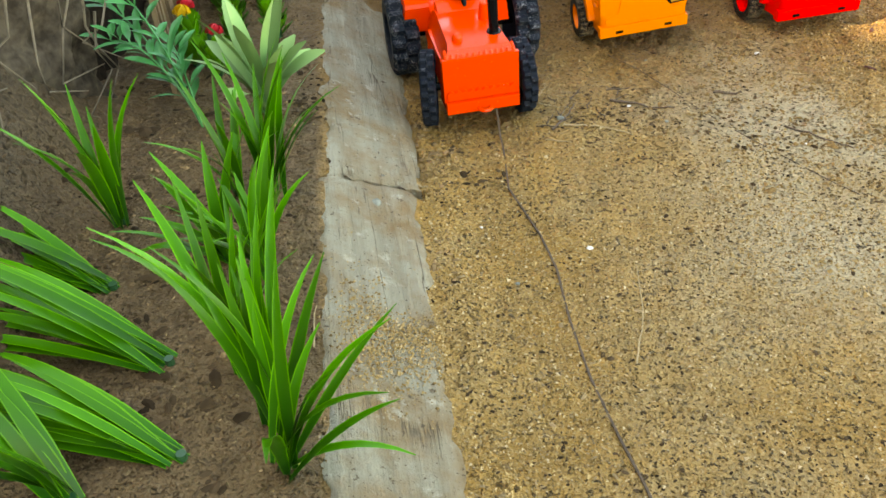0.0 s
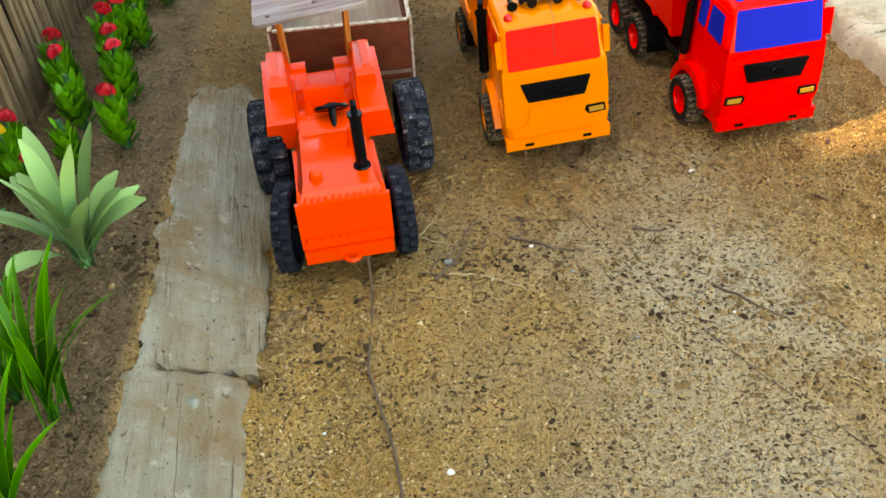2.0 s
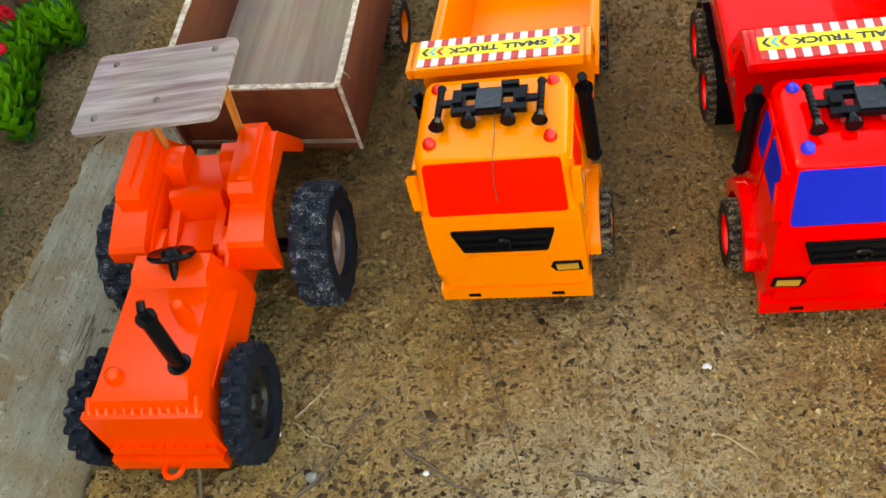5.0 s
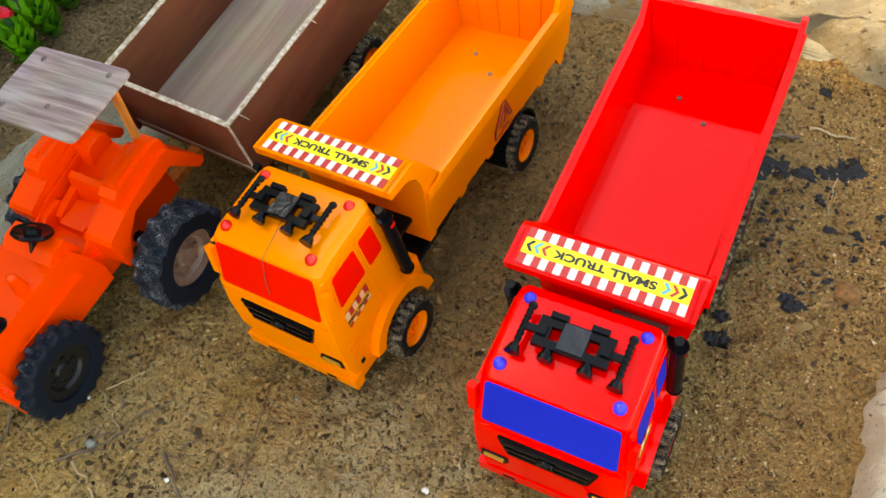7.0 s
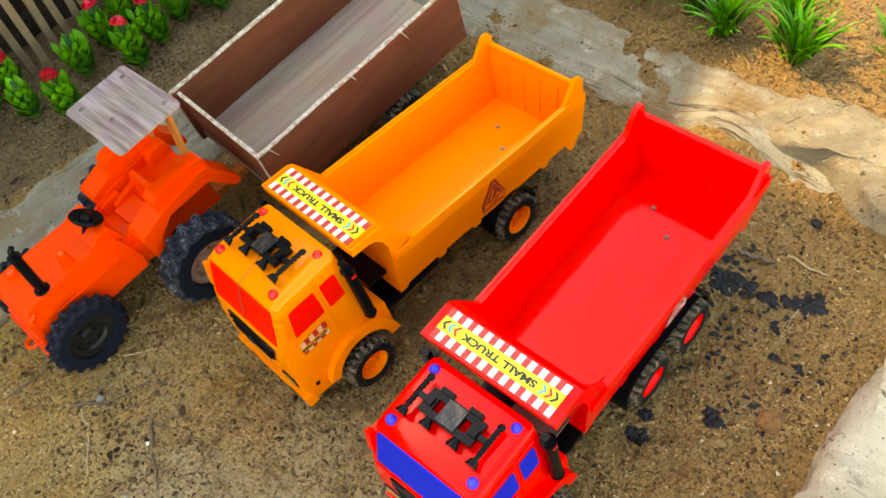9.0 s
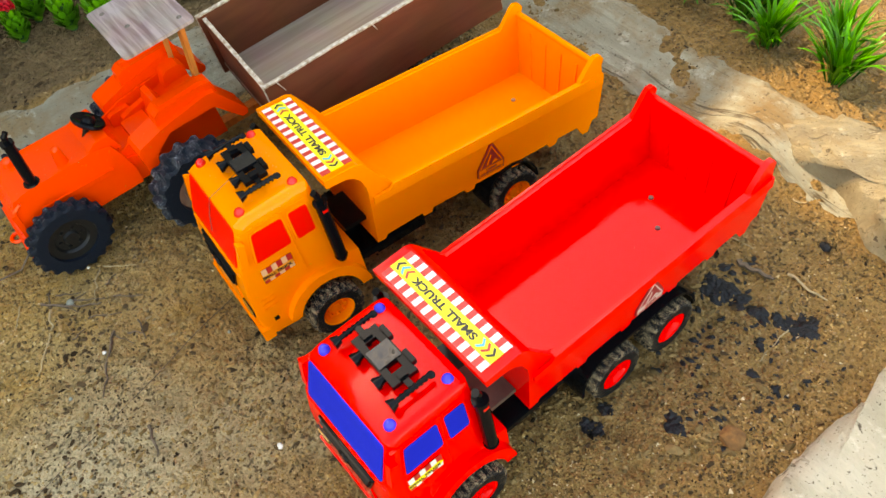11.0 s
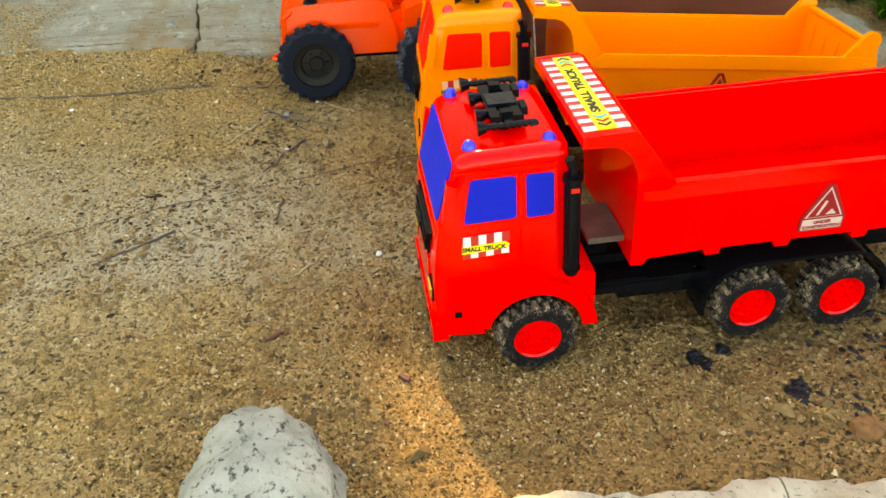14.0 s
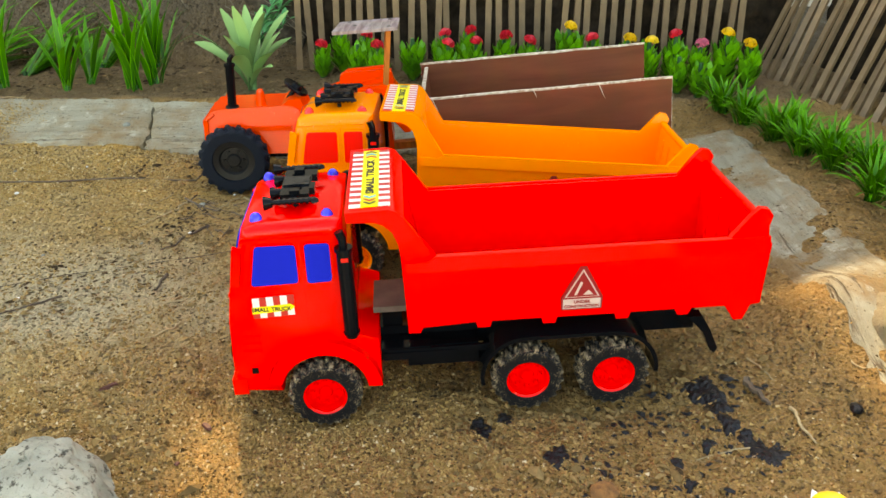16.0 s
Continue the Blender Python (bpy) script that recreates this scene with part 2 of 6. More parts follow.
def land(x, y, rough=True):
    s = (kerb_x(y) - x) / 0.064
    g = 0.035 * min(1, max(0, s)) if s < 1 else 0.035 + 0.003 * smooth(1, 2.5, s)
    b = (y - back_y(x)) / 0.062
    if x > -0.25:
        h = (0.010 * smooth(-3.0, 0, b) + 0.02 * min(1, max(0, b))) * (1 - 0.35 * smooth(0.25, 0.5, x))
        if b > 1:
            h += 0.004 * smooth(1, 3, b)
        g = max(g, h)
    z = g - 0.003 * math.exp(-(((x - 0.2) / 0.25) ** 2 + ((y - 0.72) / 0.14) ** 2))
    z += 0.022 * math.exp(-(((x - 0.238) / 0.034) ** 2 + ((y - 1.048) / 0.03) ** 2))
    # sand heaped against the foot of the kerb
    z += 0.006 * math.exp(-((s + 0.05) / 0.35) ** 2) * smooth(0.60, 0.46, y)
    # the earth bank behind the plants
    bank = smooth(-0.20, -0.34, x + 0.14 * (y - 0.5)) * (1 - smooth(0.56, 0.64, y)) * smooth(-0.8, -0.3, y) * smooth(-1.2, -0.7, x)
    z += 0.16 * bank
    if rough:
        n1 = noise.noise(Vector((x * 14, y * 14, 0.3)))
        n2 = noise.noise(Vector((x * 60, y * 60, 1.7)))
        n3 = noise.noise(Vector((x * 125, y * 125, 4.1)))
        slope = 1.0 if not (-0.02 < s < 1.02 and y < back_y(x)) else 0.35
        pit = smooth(0.5, 0.62, y) * smooth(-0.2, -0.5, s) * max(0.0, noise.noise(Vector((x * 70, y * 52, 6.3))) - 0.18)
        z -= 0.0095 * pit
        z += slope * (0.0018 * n1 + (0.0012 + 0.0010 * smooth(0.56, 0.68, y)) * n2 + 0.0013 * n3) + bank * (0.03 * n1 + 0.012 * n2 + 0.004 * n3)
        if -0.05 < s < 1.0 and abs(y - 0.485) < 0.05:
            z -= 0.012 * math.exp(-(((y - 0.4865 + 0.009 * s - crack(s * 1.05)) / 0.0032) ** 2))
        # the gap along the foot of the kerb
        z -= 0.006 * math.exp(-(((s + 0.02 + 0.05 * n1) / 0.04) ** 2)) * smooth(0.49, 0.52, y) * smooth(0.66, 0.60, y)
        # sand drifted over the slope
        z += (0.0004 + 0.0020 * noise.noise(Vector((x * 38, y * 38, 8.0)))) * math.exp(-(((y - 0.340) / 0.045) ** 2)) * smooth(-0.2, 0.2, s) * (1 - smooth(0.35, 0.7, s)) + 0.002 * smooth(0.7, 1.0, s) * (1 - smooth(1.0, 1.3, s)) * (n1 + 0.5)
    return z


def axis(lo, hi, step, far):
    a = list(np.arange(lo, hi + 1e-6, step))
    d, v = step, hi
    right = []
    while v < far:
        d *= 1.35
        v += d
        right.append(v)
    d, v = step, lo
    left = []
    while v > -far:
        d *= 1.35
        v -= d
        left.append(v)
    return left[::-1] + a + right


def grid_mesh(name, xs, ys, f):
    verts = [(x, y, f(x, y)) for y in ys for x in xs]
    nx = len(xs)
    faces = [(j * nx + i, j * nx + i + 1, (j + 1) * nx + i + 1, (j + 1) * nx + i) for j in range(len(ys) - 1) for i in range(nx - 1)]
    me = bpy.data.meshes.new(name)
    me.from_pydata(verts, [], faces)
    me.polygons.foreach_set("use_smooth", [True] * len(me.polygons))
    return me


def ground_material():
    m = bpy.data.materials.new("wet_sandy_soil")
    m.use_nodes = True
    n, l = m.node_tree.nodes, m.node_tree.links
    b = n["Principled BSDF"]
    b.inputs["Specular IOR Level"].default_value = 0.28
    tc = n.new("ShaderNodeTexCoord")

    def noise_node(scale, detail=5, rough=0.6):
        t = n.new("ShaderNodeTexNoise")
        t.inputs["Scale"].default_value, t.inputs["Detail"].default_value, t.inputs["Roughness"].default_value = scale, detail, rough
        l.new(tc.outputs["Object"], t.inputs["Vector"])
        return t.outputs["Fac"]

    def rng(v, a, b_, c=0.0, d=1.0):
        r = n.new("ShaderNodeMapRange")
        for i, w in enumerate((a, b_, c, d)):
            r.inputs[i + 1].default_value = w
        l.new(v, r.inputs[0])
        return r.outputs[0]

    def mix(f, a, c):
        x = n.new("ShaderNodeMix")
        x.data_type = "RGBA"
        l.new(f, x.inputs[0])
        for sock, val in ((x.inputs[6], a), (x.inputs[7], c)):
            if isinstance(val, tuple):
                sock.default_value = (*val, 1)
            else:
                l.new(val, sock)
        return x.outputs[2]

    base = mix(rng(noise_node(9), 0.4, 0.62), (0.41, 0.228, 0.058), (0.46, 0.30, 0.115))
    base = mix(rng(noise_node(28), 0.42, 0.66), base, (0.55, 0.315, 0.088))
    base = mix(rng(noise_node(55, 4), 0.60, 0.70), base, (0.22, 0.125, 0.04))
    pos = n.new("ShaderNodeSeparateXYZ")
    l.new(tc.outputs["Object"], pos.inputs[0])
    wob = n.new("ShaderNodeMath")
    wob.operation = "MULTIPLY_ADD"
    l.new(noise_node(7, 4), wob.inputs[0])
    wob.inputs[1].default_value = 0.35
    l.new(pos.outputs[1], wob.inputs[2])
    base = mix(rng(wob.outputs[0], 0.74, 0.92, 0, 0.8), base, (0.285, 0.160, 0.057))
    dry = n.new("ShaderNodeMath")
    dry.operation = "MULTIPLY"
    l.new(rng(noise_node(5.5, 4), 0.36, 0.58), dry.inputs[0])
    l.new(rng(pos.outputs[0], 0.08, 0.24), dry.inputs[1])
    near = n.new("ShaderNodeMath")
    near.operation = "MULTIPLY"
    l.new(rng(wob.outputs[0], 0.92, 0.78), near.inputs[0])
    l.new(rng(pos.outputs[0], 0.36, 0.29, 0.45, 1), near.inputs[1])
    pale = n.new("ShaderNodeMath")
    pale.operation = "MULTIPLY"
    l.new(dry.outputs[0], pale.inputs[0])
    l.new(near.outputs[0], pale.inputs[1])
    base = mix(pale.outputs[0], base, (0.555, 0.44, 0.265))
    damp = n.new("ShaderNodeMath")
    damp.operation = "MULTIPLY_ADD"
    l.new(noise_node(11, 5), damp.inputs[0])
    damp.inputs[1].default_value = 0.10
    l.new(pos.outputs[0], damp.inputs[2])
    gold = n.new("ShaderNodeMath")
    gold.operation = "MULTIPLY"
    l.new(rng(damp.outputs[0], 0.33, 0.41), gold.inputs[0])
    l.new(rng(wob.outputs[0], 0.84, 0.98, 0.0, 0.95), gold.inputs[1])
    base = mix(gold.outputs[0], base, (0.37, 0.205, 0.068))
    line = n.new("ShaderNodeMath")
    line.operation = "MULTIPLY_ADD"
    l.new(pos.outputs[1], line.inputs[0])
    line.inputs[1].default_value = 0.14
    l.new(pos.outputs[0], line.inputs[2])
    bed = rng(line.outputs[0], 0.010, -0.004)
    clay = mix(rng(noise_node(45, 6), 0.35, 0.65), (0.265, 0.165, 0.078), (0.19, 0.115, 0.052))
    base = mix(bed, base, clay)
    base = mix(rng(line.outputs[0], -0.135, -0.190), base, (0.115, 0.082, 0.048))
    plain = n.new("ShaderNodeMath")
    plain.operation = "SUBTRACT"
    plain.inputs[0].default_value = 1.0
    l.new(bed, plain.inputs[1])
    grain = n.new("ShaderNodeTexVoronoi")
    grain.inputs["Scale"].default_value = 640
    l.new(tc.outputs["Object"], grain.inputs["Vector"])
    sep = n.new("ShaderNodeSeparateColor")
    l.new(grain.outputs["Color"], sep.inputs[0])

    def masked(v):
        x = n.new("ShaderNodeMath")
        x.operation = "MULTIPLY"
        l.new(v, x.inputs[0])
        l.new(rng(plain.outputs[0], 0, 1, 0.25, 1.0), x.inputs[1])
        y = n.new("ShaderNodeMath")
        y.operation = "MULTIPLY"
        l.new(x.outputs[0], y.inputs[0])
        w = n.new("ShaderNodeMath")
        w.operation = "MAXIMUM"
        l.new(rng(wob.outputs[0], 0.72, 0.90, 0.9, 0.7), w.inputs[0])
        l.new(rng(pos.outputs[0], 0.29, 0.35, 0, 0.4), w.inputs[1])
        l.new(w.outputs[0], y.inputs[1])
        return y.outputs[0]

    base = mix(masked(rng(sep.outputs[0], 0.60, 0.90, 0, 0.30)), base, (0.17, 0.100, 0.040))
    base = mix(masked(rng(sep.outputs[1], 0.86, 0.98, 0, 0.35)), base, (0.68, 0.50, 0.27))
    # clustered dark crumbs, with the shade in the pits between them painted in
    crumb_shade = rng(noise_node(340, 3, 0.55), 0.59, 0.635)
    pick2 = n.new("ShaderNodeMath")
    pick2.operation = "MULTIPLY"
    l.new(crumb_shade, pick2.inputs[0])
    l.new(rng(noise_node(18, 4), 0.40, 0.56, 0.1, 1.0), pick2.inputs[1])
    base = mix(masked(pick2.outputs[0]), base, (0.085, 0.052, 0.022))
    wet = n.new("ShaderNodeHueSaturation")
    wet.inputs["Saturation"].default_value, wet.inputs["Value"].default_value = 1.02, 0.88
    l.new(base, wet.inputs["Color"])
    l.new(wet.outputs[0], b.inputs["Base Color"])
    l.new(rng(noise_node(20), 0.35, 0.65, 0.45, 0.8), b.inputs["Roughness"])
    add = n.new("ShaderNodeMath")
    add.operation = "ADD"
    l.new(noise_node(700, 6), add.inputs[0])
    l.new(rng(grain.outputs["Distance"], 0, 1, 0, 0.35), add.inputs[1])
    add3 = n.new("ShaderNodeMath")
    add3.operation = "MULTIPLY_ADD"
    l.new(pick2.outputs[0], add3.inputs[0])
    add3.inputs[1].default_value = 0.9
    knob = n.new("ShaderNodeMath")
    knob.operation = "MULTIPLY_ADD"
    l.new(noise_node(270, 3, 0.5), knob.inputs[0])
    knob.inputs[1].default_value = 2.2
    l.new(add.outputs[0], knob.inputs[2])
    l.new(knob.outputs[0], add3.inputs[2])
    bp = n.new("ShaderNodeBump")
    bp.inputs["Strength"].default_value, bp.inputs["Distance"].default_value = 1.0, 0.0028
    l.new(add3.outputs[0], bp.inputs["Height"])
    bp2 = n.new("ShaderNodeBump")
    bp2.inputs["Strength"].default_value, bp2.inputs["Distance"].default_value = 1.0, 0.007
    l.new(noise_node(85, 5, 0.55), bp2.inputs["Height"])
    l.new(bp.outputs[0], bp2.inputs["Normal"])
    l.new(bp2.outputs[0], b.inputs["Normal"])
    return m


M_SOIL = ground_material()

def concrete(name, turn, d0=0.43, d1=0.66, c1=(0.31, 0.285, 0.205), c2=(0.44, 0.405, 0.30), c3=(0.50, 0.455, 0.35), stretch=(85, 6, 6), relief=0.0026):
    """Worn concrete with streaks along its length, brown dirt and pits."""
    m = bpy.data.materials.new(name)
    m.use_nodes = True
    n, l = m.node_tree.nodes, m.node_tree.links
    b = n["Principled BSDF"]
    b.inputs["Roughness"].default_value = 0.85
    b.inputs["Specular IOR Level"].default_value = 0.25
    tc, rot, sc = n.new("ShaderNodeTexCoord"), n.new("ShaderNodeVectorRotate"), n.new("ShaderNodeVectorMath")
    rot.rotation_type = "Z_AXIS"
    rot.inputs["Angle"].default_value = radians(turn)
    l.new(tc.outputs["Object"], rot.inputs["Vector"])
    sc.operation = "MULTIPLY"
    sc.inputs[1].default_value = stretch
    l.new(rot.outputs[0], sc.inputs[0])

    def tex(vec, scale, detail, rough, a, c):
        t, r = n.new("ShaderNodeTexNoise"), n.new("ShaderNodeMapRange")
        t.inputs["Scale"].default_value, t.inputs["Detail"].default_value, t.inputs["Roughness"].default_value = scale, detail, rough
        l.new(vec, t.inputs["Vector"])
        r.inputs[1].default_value, r.inputs[2].default_value = a, c
        l.new(t.outputs["Fac"], r.inputs[0])
        return r.outputs[0]

    def mix(f, a, c):
        x = n.new("ShaderNodeMix")
        x.data_type = "RGBA"
        l.new(f, x.inputs[0])
        for sock, val in ((x.inputs[6], a), (x.inputs[7], c)):
            if isinstance(val, tuple):
                sock.default_value = (*val, 1)
            else:
                l.new(val, sock)
        return x.outputs[2]

    o = tc.outputs["Object"]
    streak = tex(sc.outputs[0], 1.0, 6, 0.65, 0.36, 0.64)
    base = mix(streak, c1, c2)
    base = mix(tex(o, 22, 6, 0.65, d0, d1), base, (0.29, 0.185, 0.085))
    base = mix(tex(o, 70, 6, 0.7, 0.58, 0.68), base, c3)
    base = mix(tex(o, 420, 4, 0.6, 0.62, 0.70), base, (0.12, 0.085, 0.05))
    rift, gap = n.new("ShaderNodeMath"), n.new("ShaderNodeMath")
    rift.operation, rift.inputs[1].default_value = "SUBTRACT", 0.5
    l.new(tex(sc.outputs[0], 0.36, 5, 0.6, 0.0, 1.0), rift.inputs[0])
    gap.operation = "ABSOLUTE"
    l.new(rift.outputs[0], gap.inputs[0])
    seam = n.new("ShaderNodeMapRange")
    seam.inputs[1].default_value, seam.inputs[2].default_value = 0.010, 0.002
    l.new(gap.outputs[0], seam.inputs[0])
    worn = n.new("ShaderNodeMath")
    worn.operation = "MULTIPLY"
    l.new(seam.outputs[0], worn.inputs[0])
    l.new(tex(o, 30, 3, 0.5, 0.45, 0.62), worn.inputs[1])
    pits = n.new("ShaderNodeMath")
    pits.operation = "MAXIMUM"
    l.new(tex(o, 150, 4, 0.6, 0.655, 0.70), pits.inputs[0])
    l.new(worn.outputs[0], pits.inputs[1])
    base = mix(pits.outputs[0], base, (0.15, 0.115, 0.075))
    l.new(base, b.inputs["Base Color"])
    grit = tex(o, 380, 8, 0.75, 0.2, 0.8)
    add = n.new("ShaderNodeMath")
    add.operation = "MULTIPLY_ADD"
    l.new(streak, add.inputs[0])
    add.inputs[1].default_value = 1.6
    l.new(grit, add.inputs[2])
    bp = n.new("ShaderNodeBump")
    bp.inputs["Strength"].default_value, bp.inputs["Distance"].default_value = 0.9, relief
    sunk = n.new("ShaderNodeMath")
    sunk.operation = "MULTIPLY_ADD"
    l.new(pits.outputs[0], sunk.inputs[0])
    sunk.inputs[1].default_value = -1.2
    l.new(add.outputs[0], sunk.inputs[2])
    l.new(sunk.outputs[0], bp.inputs["Height"])
    l.new(bp.outputs[0], b.inputs["Normal"])
    return m


M_CONC = concrete("old_concrete", -9.4)
M_CONC2 = concrete("dirty_concrete", 77.6, 0.43, 0.62)
M_ROCK = concrete("pale_rock", 35, 0.50, 0.72, (0.27, 0.215, 0.135), (0.42, 0.345, 0.22), (0.50, 0.43, 0.30), (55, 18, 30), 0.003)
M_SLAB = concrete("cream_stone", 80, 0.56, 0.76, (0.50, 0.43, 0.30), (0.66, 0.58, 0.43), (0.74, 0.67, 0.53), (40, 9, 20), 0.002)
M_STONE = mat("speckled_grey_stone", (0.33, 0.33, 0.265), 0.85, spec=0.2, scale=40, col2=(0.20, 0.20, 0.155), bump=1.0, bscale=230, dirt=(0.05, 0.047, 0.036), dirt_amt=0.30, dirt_scale=250)
M_DARK = mat("dark_debris", (0.060, 0.038, 0.020), 0.85, spec=0.05, island=0.6)
M_TWIG = mat("twig_bark", (0.10, 0.065, 0.04), 0.8, island=0.4, var=0.4, scale=300)
M_STRAW = mat("dry_straw", (0.42, 0.30, 0.15), 0.7, var=0.3, scale=300)
M_PEB = mat("pebble_stone", (0.34, 0.235, 0.12), 0.85, spec=0.1, island=0.4, var=0.3, scale=400)
M_TAR = mat("wet_black_tar", (0.007, 0.007, 0.008), 0.34, spec=0.25, bump=0.8, bscale=500, dirt=(0.10, 0.065, 0.035), dirt_amt=0.05, dirt_scale=350)


def blade_mat(name, low, high, rough, margin=None):
    """Plastic blades, darker foot to yellower tip: moulded colour with light painted in."""
    m = mat(name, low, rough, spec=0.18, bump=0.08, bscale=100)
    n, l = m.node_tree.nodes, m.node_tree.links
    b = n["Principled BSDF"]
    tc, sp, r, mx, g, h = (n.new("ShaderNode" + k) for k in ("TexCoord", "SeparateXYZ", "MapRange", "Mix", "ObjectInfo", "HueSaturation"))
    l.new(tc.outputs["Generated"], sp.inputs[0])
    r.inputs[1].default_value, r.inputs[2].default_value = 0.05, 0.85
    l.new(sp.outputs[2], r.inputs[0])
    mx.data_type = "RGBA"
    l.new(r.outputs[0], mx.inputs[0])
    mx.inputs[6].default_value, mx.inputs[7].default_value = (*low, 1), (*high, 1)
    v = n.new("ShaderNodeMapRange")
    v.inputs[3].default_value, v.inputs[4].default_value = 0.55, 1.25
    l.new(g.outputs["Random"], v.inputs[0])
    l.new(v.outputs[0], h.inputs["Value"])
    out = mx.outputs[2]
    if margin:
        su, ab, mr, m2 = (n.new("ShaderNode" + k) for k in ("SeparateXYZ", "Math", "MapRange", "Mix"))
        l.new(tc.outputs["UV"], su.inputs[0])
        ab.operation, ab.inputs[1].default_value, ab.inputs[2].default_value = "COMPARE", 0.5, 0.40
        l.new(su.outputs[0], ab.inputs[0])
        mr.inputs[3].default_value, mr.inputs[4].default_value = 0.8, 0.0
        l.new(ab.outputs[0], mr.inputs[0])
        m2.data_type = "RGBA"
        l.new(mr.outputs[0], m2.inputs[0])
        l.new(out, m2.inputs[6])
        m2.inputs[7].default_value = (*margin, 1)
        out = m2.outputs[2]
    l.new(out, h.inputs["Color"])
    l.new(h.outputs[0], b.inputs["Base Color"])
    return m


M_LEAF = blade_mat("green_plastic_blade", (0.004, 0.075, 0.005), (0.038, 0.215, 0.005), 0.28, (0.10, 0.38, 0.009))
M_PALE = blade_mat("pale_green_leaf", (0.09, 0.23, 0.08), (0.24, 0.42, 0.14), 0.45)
M_TEAL = mat("blue_green_leaf", (0.035, 0.26, 0.07), 0.3, spec=0.45, island=0.3, var=0.4, scale=60)
M_DLEAF = mat("dark_green_leaf", (0.02, 0.11, 0.04), 0.35, island=0.35, var=0.3, scale=40)
M_BUSH = mat("succulent_leaf", (0.10, 0.37, 0.012), 0.4, spec=0.3, island=0.4, col2=(0.03, 0.20, 0.010), scale=45)
M_FRED = mat("red_petal", (0.62, 0.012, 0.03), 0.45, island=0.25)
M_FPNK = mat("pink_petal", (0.70, 0.16, 0.26), 0.45, island=0.25)
M_FYEL = mat("yellow_petal", (0.80, 0.50, 0.03), 0.45, island=0.2)
M_BAMB = mat("bamboo_slat", (0.19, 0.122, 0.062), 0.6, var=0.35, scale=60, obj=0.2, bump=0.2, bscale=400)
M_EDGE = mat("raw_board_edge", (0.58, 0.51, 0.41), 0.8, var=0.3, scale=300, col2=(0.30, 0.20, 0.13))
M_WALL = mat("wall_plaster", (0.45, 0.40, 0.33), 0.9, var=0.15, scale=6, bump=0.2, bscale=80)
# black-brown earth: the shade behind the fences is put into this tone
M_EARTH = mat("shaded_earth", (0.040, 0.028, 0.017), 0.9, spec=0.1, col2=(0.016, 0.011, 0.007), scale=60, bump=0.8, bscale=160)


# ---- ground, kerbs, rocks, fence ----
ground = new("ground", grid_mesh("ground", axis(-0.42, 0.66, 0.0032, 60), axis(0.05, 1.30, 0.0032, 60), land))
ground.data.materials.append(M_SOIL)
tagged(ground, "damp brown sandy soil sprinkled with dark bits", "ground", kind="structure")


def slab(name, corner, u, v, length, width, z, jag, seed, label, m, ends=(None, None)):
    """A thin worn slab: corner, unit ways along and across, uneven outline at the ends and edges."""
    rnd = random.Random(seed)
    nu, nv = max(6, int(length / 0.006)), 12
    ja = [jag * (noise.noise(Vector((seed + j * 0.5, 2.2, 0))) + 0.5 * rnd.uniform(-1, 1)) for j in range(nv + 1)]
    jb = [jag * (noise.noise(Vector((seed + j * 0.5, 9.2, 0))) + 0.5 * rnd.uniform(-1, 1)) for j in range(nv + 1)]
    for lst, cut in ((ja, ends[0]), (jb, ends[1])):
        if cut:
            lst[:] = [cut(j / nv) for j in range(nv + 1)]
    bm = B()
    top = []
    for i in range(nu + 1):
        row = []
        for j in range(nv + 1):
            a = i / nu * length + (ja[j] * (1 - i / nu) + jb[j] * i / nu)
            e = 0.006 * noise.noise(Vector((i * 0.21, seed, j // nv))) + 0.004 * noise.noise(Vector((i * 0.63, seed, 5 + j // nv)))
            c = j / nv * width + (e if j in (0, nv) else 0)
            p = corner + u * a + v * c
            edge = 0.0025 if j in (0, nv) or i in (0, nu) else 0
            row.append(bm.verts.new((p.x, p.y, z(p.x, p.y) - edge + 0.0012 * noise.noise(Vector((a * 40, c * 70, seed))) + 0.0006 * noise.noise(Vector((a * 160, c * 160, seed))))))
        top.append(row)
    for i in range(nu):
        for j in range(nv):
            bm.faces.new((top[i][j], top[i + 1][j], top[i + 1][j + 1], top[i][j + 1]))
    rim = [e for e in bm.edges if len(e.link_faces) == 1]
    ext = bmesh.ops.extrude_edge_only(bm, edges=rim)
    for g in ext["geom"]:
        if isinstance(g, bmesh.types.BMVert):
            g.co.z -= 0.012
    ob = part(name, bm, m, angle=60)
    return tagged(ob, label, "kerb", kind="structure")


ku = Vector((-0.14, 1, 0)).normalized()
kv = Vector((-1, -0.14, 0)).normalized()
flat_z = lambda x, y: land(x, y, False) + 0.0035
broken = lambda f: 0.035 * abs(f - 0.45) * -1.6 + 0.006 * math.sin(f * 17)
slab("kerb_1", Vector((kerb_x(0.10) - 0.004, 0.10, 0)), ku, kv, 0.3885, 0.060, lambda x, y: flat_z(x, y) - 0.0010 * math.exp(-(((y - 0.340) / 0.05) ** 2)), 0.004, 3, "worn grey concrete kerb half buried in drifted sand", M_CONC, (None, crack))
slab("kerb_2", Vector((kerb_x(0.4845) + 0.001, 0.4845, 0)), ku, kv, 0.331, 0.061, flat_z, 0.004, 5, "worn grey concrete kerb with a jagged crack", M_CONC, (lambda f: crack(f) + 0.0042 + 0.0016 * math.sin(f * 31), broken))
bu = Vector((1, 0.22, 0)).normalized()
bv = Vector((-0.22, 1, 0)).normalized()
